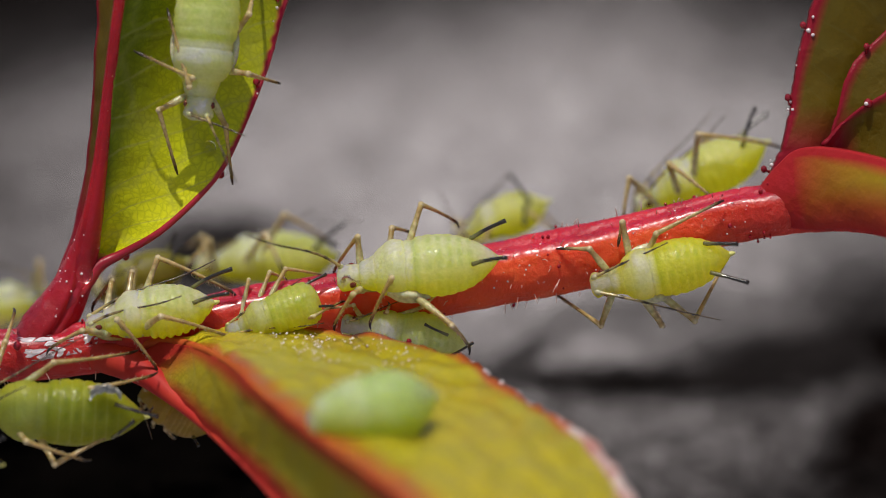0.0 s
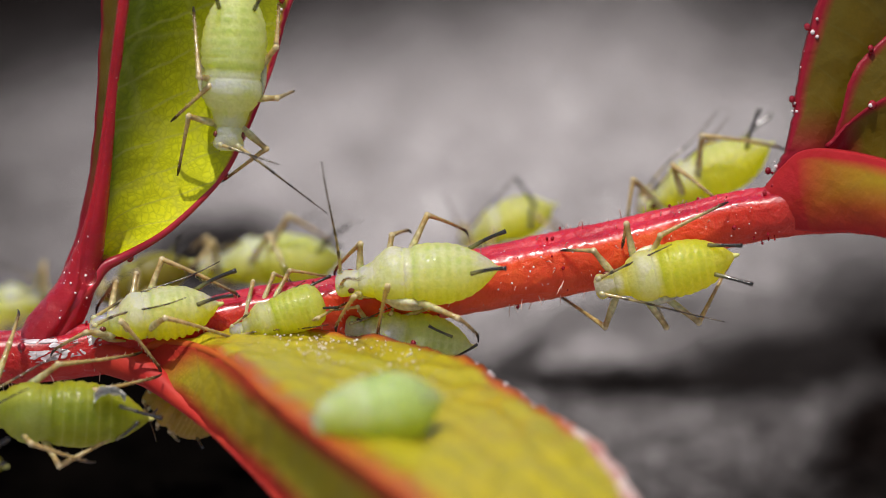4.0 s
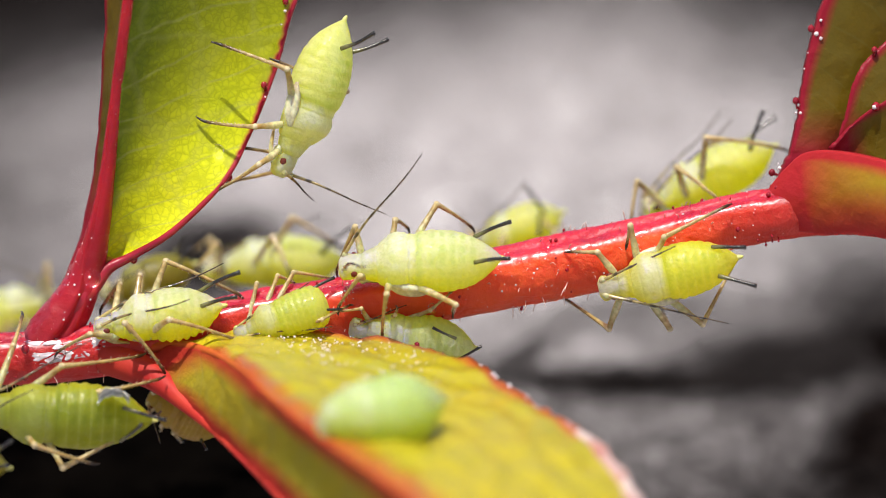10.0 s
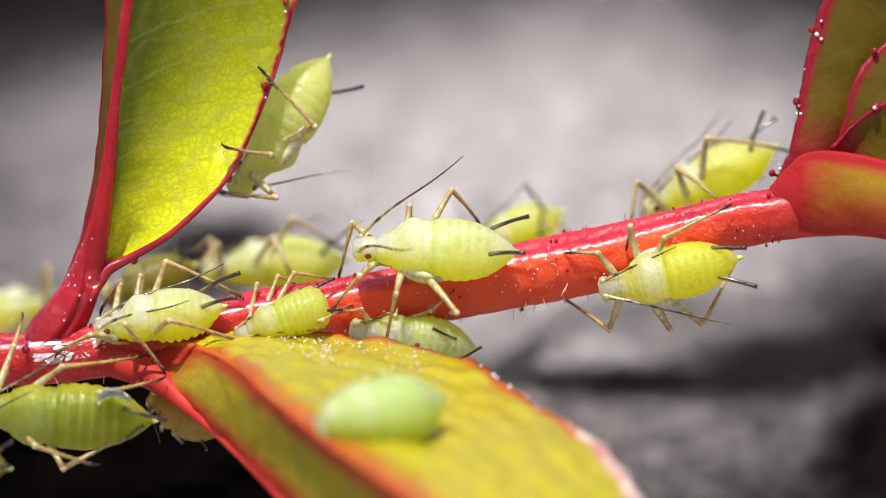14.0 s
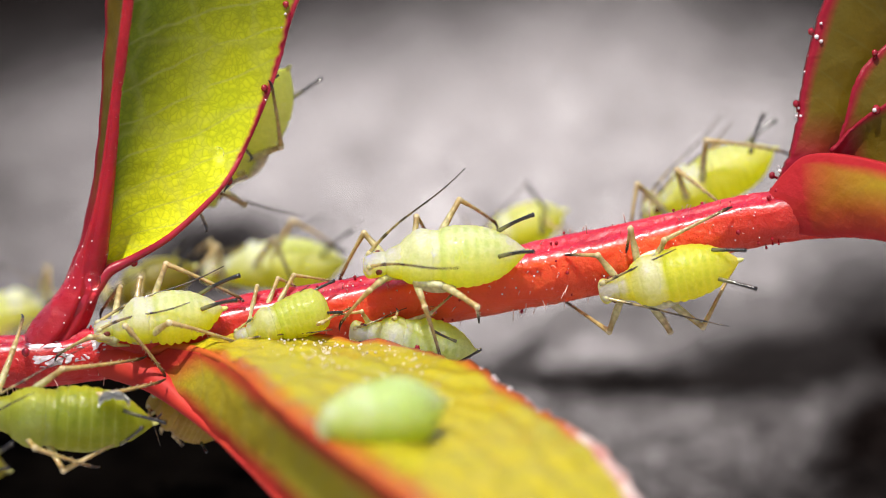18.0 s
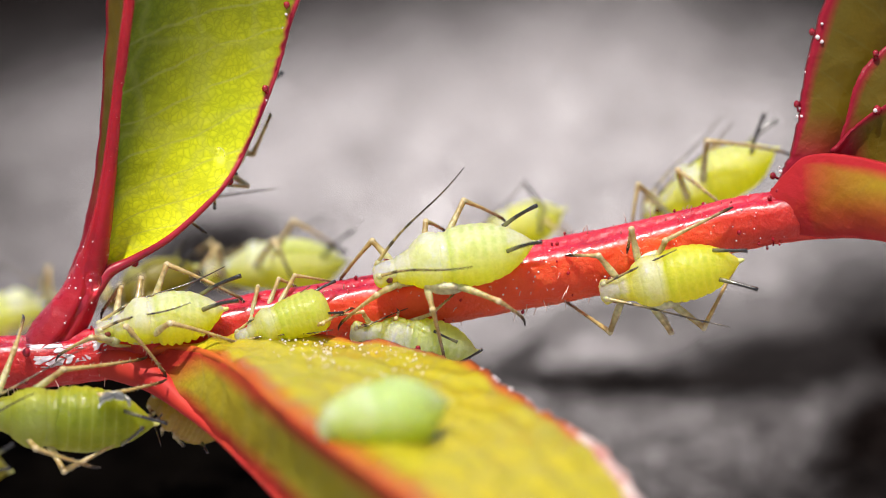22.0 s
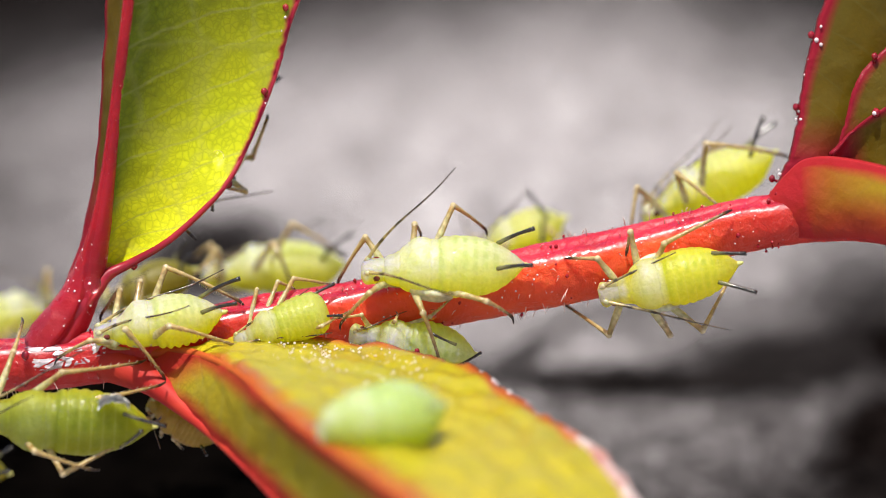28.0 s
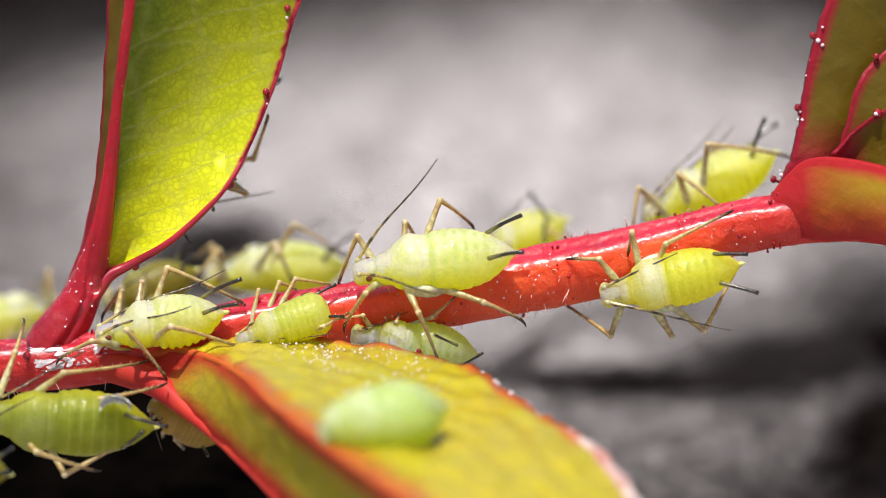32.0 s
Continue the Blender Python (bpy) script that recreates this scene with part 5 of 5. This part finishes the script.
# the central aphid: seconds, across, up, turn
CENTRAL = [(0.0, -0.109, -0.338, 7.6), (1.0, -0.135, -0.34, 7.5), (2.0, -0.125, -0.412, 5.0), (2.5, -0.151, -0.449, 6.1), (3.5, -0.156, -0.449, 6.2), (5.5, -0.056, -0.556, 4.7), (6.0, -0.05, -0.457, 5.9), (6.5, -0.045, -0.421, 5.1), (7.0, -0.035, -0.408, 3.6), (7.5, -0.061, -0.401, 2.9), (8.0, -0.053, -0.338, 2.3), (8.5, -0.033, -0.248, 2.3), (9.0, -0.059, -0.206, 3.3), (9.5, -0.069, -0.236, 3.3), (10.0, -0.069, -0.236, 3.3), (10.5, -0.053, -0.218, 2.3), (11.0, -0.045, -0.177, 1.1), (11.5, -0.034, -0.053, 1.1), (12.0, -0.046, -0.051, 0.3), (12.5, -0.097, 0.016, -0.3), (13.0, 0.0, 0.0, 0.0), (13.5, 0.125, -0.013, -1.1), (14.0, 0.195, -0.015, -1.3), (14.5, 0.233, 0.029, -1.0), (16.5, 0.391, -0.017, 1.9), (17.0, 0.396, -0.134, 4.2), (17.5, 0.384, -0.148, 6.1), (18.0, 0.359, -0.164, 5.2), (18.5, 0.324, -0.174, 5.1), (19.0, 0.337, -0.162, 4.4), (19.5, 0.299, -0.144, 5.2), (20.0, 0.354, -0.173, 5.3), (20.5, 0.424, -0.163, 5.3), (21.0, 0.432, -0.175, 7.4), (21.5, 0.433, -0.266, 10.1), (22.0, 0.51, -0.178, 11.8), (22.5, 0.583, 0.021, 7.9), (23.0, 0.645, 0.078, 6.7), (23.5, 0.724, 0.173, 6.2), (24.0, 0.784, 0.023, 6.2), (24.5, 0.825, -0.255, 4.6), (25.0, 0.748, -0.309, 2.6), (25.5, 0.707, -0.331, 2.0), (27.5, 0.378, -0.316, 2.9), (28.0, 0.331, -0.332, 2.4), (28.5, 0.295, -0.287, 1.1), (29.0, 0.247, -0.246, 2.5), (29.5, 0.284, -0.252, 2.8), (30.0, 0.263, -0.224, 3.1), (30.5, 0.182, -0.281, 4.3), (31.0, 0.094, -0.304, 7.1), (31.5, 0.107, -0.27, 8.8), (32.0, 0.173, -0.236, 7.4)]


def central_pose(t):
    x, z, turn = between(CENTRAL, t)
    c = central.rest.translation
    return Matrix.Translation(Vector((x * MM, 0, z * MM)) + c) @ Matrix.Rotation(radians(-turn), 4, "Y") @ Matrix.Translation(-c) @ central.rest


# the crawling aphid: seconds, head, tail, direction of its back
WALKER = [(0.0, (-4.16, -1.15, 2.189), (-3.881, -1.2, 5.158), (0, -1, 0.05)), (1.0, (-4.16, -1.15, 2.149), (-3.881, -1.2, 5.118), (0, -1, 0.05)), (2.0, (-4.13, -1.15, 1.951), (-3.861, -1.2, 4.92), (0, -1, 0.05)),
          (3.0, (-3.864, -1.1, 1.813), (-3.724, -1.15, 4.784), (0.05, -1, 0.05)), (3.5, (-3.806, -1.05, 1.735), (-3.706, -1.1, 4.706), (0.05, -1, 0.05)), (5.5, (-3.355, -0.9, 1.558), (-2.976, -0.95, 4.534), (0.1, -1, 0.05)),
          (6.0, (-3.038, -0.85, 1.36), (-2.62, -0.9, 4.337), (0.15, -1, 0)), (6.5, (-2.804, -0.7, 1.282), (-2.374, -0.8, 4.242), (0.4, -0.88, 0)), (7.0, (-2.766, -0.6, 1.204), (-2.306, -0.7, 4.166), (0.62, -0.75, 0)),
          (8.0, (-2.689, -0.5, 1.185), (-2.171, -0.5, 4.173), (0.76, -0.62, 0.1)), (9.0, (-2.671, -0.4, 1.226), (-2.133, -0.4, 4.156), (0.82, -0.55, 0.1)), (10.0, (-2.793, -0.3, 1.237), (-1.835, -0.3, 3.88), (0.95, -0.22, 0.2)),
          (11.0, (-2.855, -0.2, 1.228), (-1.838, -0.1, 3.827), (0.9, -0.1, 0.25)), (12.0, (-3.248, 0.3, 1.133), (-1.73, 0.7, 3.631), (0.8, 0.35, 0.3)), (13.0, (-3.497, 0.6, 1.035), (-1.858, 1.2, 3.666), (0.7, 0.6, 0.3)),
          (14.4, (-3.734, 1.1, 0.898), (-2.104, 1.4, 3.45), (0.6, 0.75, 0.3)), (16.5, (-4.124, 1.9, 0.843), (-2.559, 0.9, 3.214), (0.35, 0.9, 0.2)), (17.5, (-4.277, 2.2, 0.927), (-2.702, 1, 3.257), (0.3, 0.95, 0.2)),
          (19.0, (-4.412, 2, 0.905), (-2.886, 1.1, 3.32), (0.2, 0.97, 0.15)), (20.0, (-4.497, 1, 0.797), (-3.31, 1.1, 3.522), (0.15, 0.98, 0.1)), (22.0, (-4.578, 1, 0.756), (-3.411, 1.1, 3.482), (0.15, 0.98, 0.1)),
          (32.0, (-4.618, 1, 0.696), (-3.451, 1.1, 3.421), (0.15, 0.98, 0.1))]


def walker_pose(t):
    times = [r[0] for r in WALKER]
    head, tail, back = (Vector([float(np.interp(t, times, [r[k][i] for r in WALKER])) for i in range(3)]) for k in (1, 2, 3))
    x = (head - tail).normalized()
    z = (back - x * back.dot(x)).normalized()
    m = Matrix((x, z.cross(x), z)).transposed().to_4x4()
    m.translation = (head - x * walker.length / 2) * MM
    return m


# feet on the ground: seconds and place
CENTRAL_FEET = {
    ("front", 1): [(0, (-1.91, -0.6, -1.333)), (5.5, (-1.871, -0.6, -1.363)), (9, (-1.77, -0.7, -1.064)), (12.5, (-2.01, -0.6, -0.905)), (16.5, (-1.791, -0.6, -1.284)), (23.5, (-1.771, -0.6, -1.284)), (25, (-1.432, -0.7, -1.034)), (28, (-1.781, -0.6, -1.284)), (32, (-1.731, -0.6, -1.343))],
    ("middle", 1): [(0, (-1.281, -0.8, -1.281)), (3.5, (-1.232, -0.8, -1.48)), (6, (-0.795, -0.8, -1.5)), (9, (-1.034, -0.7, -1.531)), (13.5, (-1.193, -0.7, -1.63)), (16.5, (-0.08, -0.7, -1.879)), (24, (0.06, -0.7, -1.939)), (25, (0.159, -0.9, -1.578)), (28, (-0.06, -0.7, -1.978)), (32, (-0.08, -0.7, -1.978))],
    ("hind", 1): [(0, (0.457, -0.7, -1.72)), (1, (0.606, -0.8, -1.778)), (2, (0.873, -0.9, -1.975)), (3.5, (0.656, -0.7, -1.581)), (6, (0.378, -0.7, -1.203)), (9, (0.219, -0.7, -1.104)), (13, (0.06, -0.6, -1.104)), (14.5, (0.159, -0.6, -1.144)), (17, (0.616, -0.7, -1.183)), (20.5, (0.656, -0.7, -1.183)),
                  (21, (1.896, -0.9, -1.598)), (21.5, (1.402, -0.7, -1.233)), (24, (1.412, -0.7, -1.143)), (28, (1.203, -0.7, -1.183)), (32, (1.372, -0.7, -1.243))],
    ("middle", -1): [(0, (-0.622, 0.4, 0.311)), (13, (-0.622, 0.4, 0.391)), (17, (-0.391, 0.4, 0.311)), (24, (0.161, 0.4, 0.361)), (24.6, (0.14, -0.2, 1.358)), (25.4, (0.18, -0.2, 1.288)), (27.5, (-0.391, 0.4, 0.311)), (32, (-0.492, 0.4, 0.211))],
    ("hind", -1): [(0, (0.221, 0.5, 0.492)), (6, (0.462, 0.5, 0.261)), (13, (0.542, 0.5, 0.492)), (17, (0.884, 0.5, 0.462)), (23, (1.085, 0.5, 0.562)), (28, (0.743, 0.5, 0.361)), (32, (0.512, 0.5, 0.432))],
    ("front", -1): [(0, (-1.922, 0.1, -0.37)), (13, (-1.862, 0.1, -0.37)), (14.5, (-1.822, 0.1, -0.49)), (24, (-1.801, 0.1, -0.53)), (25, (-1.441, 0.1, -0.791)), (28, (-1.842, 0.1, -0.54)), (32, (-1.842, 0.1, -0.59))],
}
WALKER_FEET = {
    ("front", -1): [(0, (-4.567, -0.70, 1.391)), (2, (-4.572, -0.70, 1.411)), (3.5, (-4.572, -0.60, 1.373)), (6, (-4.601, -0.50, 1.394)), (8, (-4.568, -0.45, 1.405)), (8.7, (-4.018, -0.30, 1.051)), (11, (-3.970, -0.20, 1.028)), (13, (-4.000, 0.00, 0.990)), (17, (-3.953, 0.40, 1.159)), (20, (-4.097, 0.50, 0.868)), (32, (-4.162, 0.50, 0.893))],
    ("middle", -1): [(0, (-5.099, -1.50, 3.327)), (1, (-5.103, -1.40, 3.251)), (2, (-5.103, -1.30, 3.155)), (3, (-4.963, -1.10, 2.378)), (3.5, (-4.629, -0.90, 2.292)), (5.5, (-4.614, -0.80, 2.245)), (7, (-4.684, -0.70, 2.220)), (7.6, (-4.351, -0.50, 2.218)), (8, (-4.141, -0.40, 2.203)), (10, (-4.173, -0.35, 2.243)), (12.4, (-4.20, -0.37, 2.26)), (13, (-4.10, -0.50, 2.20)), (13.6, (-3.85, -0.45, 1.93)), (14.4, (-3.76, -0.42, 1.67)), (16.5, (-3.67, -0.36, 1.66)), (17.5, (-3.65, -0.34, 1.62)), (18, (-3.80, 0.10, 1.178)), (32, (-3.945, 0.00, 1.220))],
    ("hind", -1): [(0, (-4.643, -1.30, 4.005)), (3.5, (-4.364, -1.10, 4.141)), (5.5, (-4.084, -0.90, 4.029)), (9, (-4.043, -0.80, 4.008)), (9.6, (-4.006, -0.80, 3.928)), (10, (-3.882, -0.70, 3.589)), (11, (-3.658, -0.60, 3.682)), (12, (-3.749, -0.60, 3.771)), (12.6, (-3.528, -0.40, 3.448)), (13.2, (-3.287, -0.10, 3.190)), (14, (-3.160, 0.00, 3.123)), (16.5, (-3.083, 0.10, 3.017)), (19.5, (-2.984, 0.15, 2.847)), (20, (-2.797, 0.30, 2.772)), (20.6, (-3.077, 0.50, 2.426)), (32, (-3.138, 0.50, 2.460))],
    ("front", 1): [(0, (-3.572, -0.10, 1.129)), (3.5, (-3.792, -0.10, 1.199)), (6, (-3.680, 0.00, 1.260)), (10, (-3.788, 0.10, 1.191)), (14.4, (-3.910, 0.30, 0.981)), (17, (-4.177, 0.50, 0.457)), (32, (-4.584, 0.50, 0.331))],
    ("middle", 1): [(0, (-2.765, -0.40, 2.870)), (1, (-2.706, -0.40, 3.010)), (2, (-2.701, -0.40, 3.000)), (3, (-2.880, 0.00, 2.860)), (3.5, (-2.491, -0.20, 2.835)), (5.5, (-2.797, 0.10, 2.532)), (6, (-3.334, -0.2, 2.106)), (8, (-3.44, 0, 1.91)), (14.4, (-3.599, 0.3, 1.514)), (17, (-3.254, 0.5, 1.818)), (20, (-3.708, 0.6, 1.417)), (32, (-3.739, 0.6, 1.367))],
    ("hind", 1): [(0, (-3.135, -0.2, 4.802)), (3.5, (-2.835, -0.2, 4.403)), (6, (-2.788, -0.1, 3.807)), (10, (-2.89, 0, 3.31)), (14.4, (-3.045, 0.2, 2.915)), (17, (-2.849, 0.4, 3.12)), (20, (-3.156, 0.6, 3.126)), (32, (-3.176, 0.6, 3.075))],
}
# the central aphid's raised feeler: seconds and tip
CENTRAL_TIP = [(0, (-3.406, -2.2, 0.255)), (1, (-3.475, -2.2, 0.599)), (2, (-3.53, -2, 1.092)), (3, (-3.088, -2, 1.386)), (3.5, (-2.596, -2, 1.485)), (5.5, (-0.632, -1.5, 1.392)), (6, (-0.415, -1.5, 1.412)), (7.5, (-0.434, -1.5, 1.491)), (9, (-0.435, -1.3, 1.87)), (10, (-0.317, -1.3, 1.731)),
               (12, (-0.089, -1.2, 1.772)), (13, (0.089, -0.9, 1.717)), (14, (0.337, -1, 1.616)), (17, (0.515, -1.2, 1.376)), (19, (0.277, -1.2, 1.465)), (21, (0.396, -1.2, 1.465)), (23, (0.614, -1.2, 1.693)), (24, (0.812, -1.2, 1.584)), (25, (0.89, -1.3, 1.197)), (27.5, (0.257, -1.3, 1.345)), (28, (0.188, -1.3, 1.395)),
               (30, (-0.04, -1.2, 1.663)), (32, (-0.109, -1.2, 1.564))]

CENTRAL_LOW_TIP = [(0, (-1.405, -2.9, -0.576)), (10, (-1.259, -2.9, -0.283)), (13, (-0.899, -2.7, 0.01)), (14.5, (-0.382, -2.4, -0.01)), (17, (0.157, -2, -0.334)), (23, (0.571, -1.9, -0.305)), (25, (0.452, -2, -0.629)), (28, (0.157, -2, -0.777)), (32, (-0.118, -2, -0.777))]
WALKER_TIP = [(0, (-3.528, -2.4, 1.284)), (2, (-3.678, -2, 0.718)), (3.5, (-2.392, -1.4, 0.425)), (5.5, (-1.43, -0.8, 1.699)), (6, (-1.065, -0.6, 2.298)), (7, (-0.935, -0.6, 2)), (8, (-1.91, -0.6, 2.179)), (9, (-1.811, -0.6, 1.652)), (10, (-1.412, -0.7, 0.785)), (12, (-1.344, 0.4, 1.415)),
              (13, (-1.512, 1, 1.966)), (14.4, (-1.654, 1, 1.22)), (17, (-2.27, 1.6, 0.415)), (20, (-3.192, 2, 1.129)), (32, (-3.192, 2, 1.129))]


def place_at(rows, t):
    times = [r[0] for r in rows]
    return Vector([float(np.interp(t, times, [r[1][i] for r in rows])) for i in range(3)])


def step_rows(bug, pose_at, feet, times, poles=None, carried=True, round_edge=None):
    """Rows of femur and tibia that keep each foot where it stands; round_edge turns a knee out past the leaf."""
    for key, rows in feet.items():
        femur, tibia, hip, l1, l2 = bug.legs[key]
        upper, lower = [], []
        pole = (poles or {}).get(key[0], (0, 0.6, 0.9))
        for t in times:
            foot = place_at(rows, t) * MM
            if carried:
                foot = drift(t) @ foot
            foot = pose_at(t).inverted() @ foot / MM
            bend = Vector((pole[0], pole[1] * key[1], pole[2]))
            if key in (round_edge or {}):
                start, end, leave, way = round_edge[key]
                out = pose_at(t).to_3x3().inverted() @ Vector(way)
                bend = bend.normalized().lerp(out.normalized(), min(max((t - start) / (end - start), 0.0), max((leave - t) / 1.5, 0.0), 1.0))
            knee, foot = knee_for(hip, foot, l1, l2, tuple(bend))
            upper.append((t, aligned(hip, knee)))
            lower.append((t, aligned(knee, foot)))
        walk(femur, upper)
        walk(tibia, lower)


def motions():
    times = [k * 0.5 for k in range(65)]
    bugs = {central.root: central_pose, walker.root: lambda t: drift(t) @ walker_pose(t)}
    nudge = [(0, -0.13, 0.13, 0), (3.5, -0.10, 0.10, 0), (7, -0.04, 0.04, 0), (10, 0, 0, 0), (13, 0, 0, 0), (17, 0.05, 0.06, 2), (23, -0.02, 0.1, 4), (28, 0.05, 0.0, -2), (32, 0.06, -0.02, -3)]
    bugs[middle_back.root] = lambda t: drift(t) @ Matrix.Translation((between(nudge, t)[0] * MM, 0, between(nudge, t)[1] * MM)) @ middle_back.rest
    for ob, local in THINGS.items():
        if ob in bugs:
            walk(ob, [(t, SPRIG @ bugs[ob](t)) for t in times])
        else:
            walk(ob, [(r[0], SPRIG @ drift(r[0]) @ local) for r in SWAY])
    step_rows(central, central_pose, CENTRAL_FEET, times, carried=False)
    step_rows(walker, bugs[walker.root], WALKER_FEET, times, {"front": (0, 0.95, 0.35), "middle": (0, 0.6, 0.8), "hind": (-0.3, 0.4, 0.9)}, True, {("middle", -1): (11.0, 13.0, 20.5, (0.65, -0.8, -0.1)), ("hind", -1): (12.0, 13.6, 20.5, (0.95, -0.3, -0.4))})
    ob, root = walker.feelers[0]
    walk(ob, [(t, aligned(root, walker_pose(t).inverted() @ (place_at(WALKER_TIP, t) * MM) / MM)) for t in times])
    ob, root = central.feelers[0]
    walk(ob, [(t, aligned(root, central_pose(t).inverted() @ (place_at(CENTRAL_LOW_TIP, t) * MM) / MM)) for t in times])
    ob, root = central.feelers[1]
    walk(ob, [(t, aligned(root, central_pose(t).inverted() @ (place_at(CENTRAL_TIP, t) * MM) / MM)) for t in times])


motions()
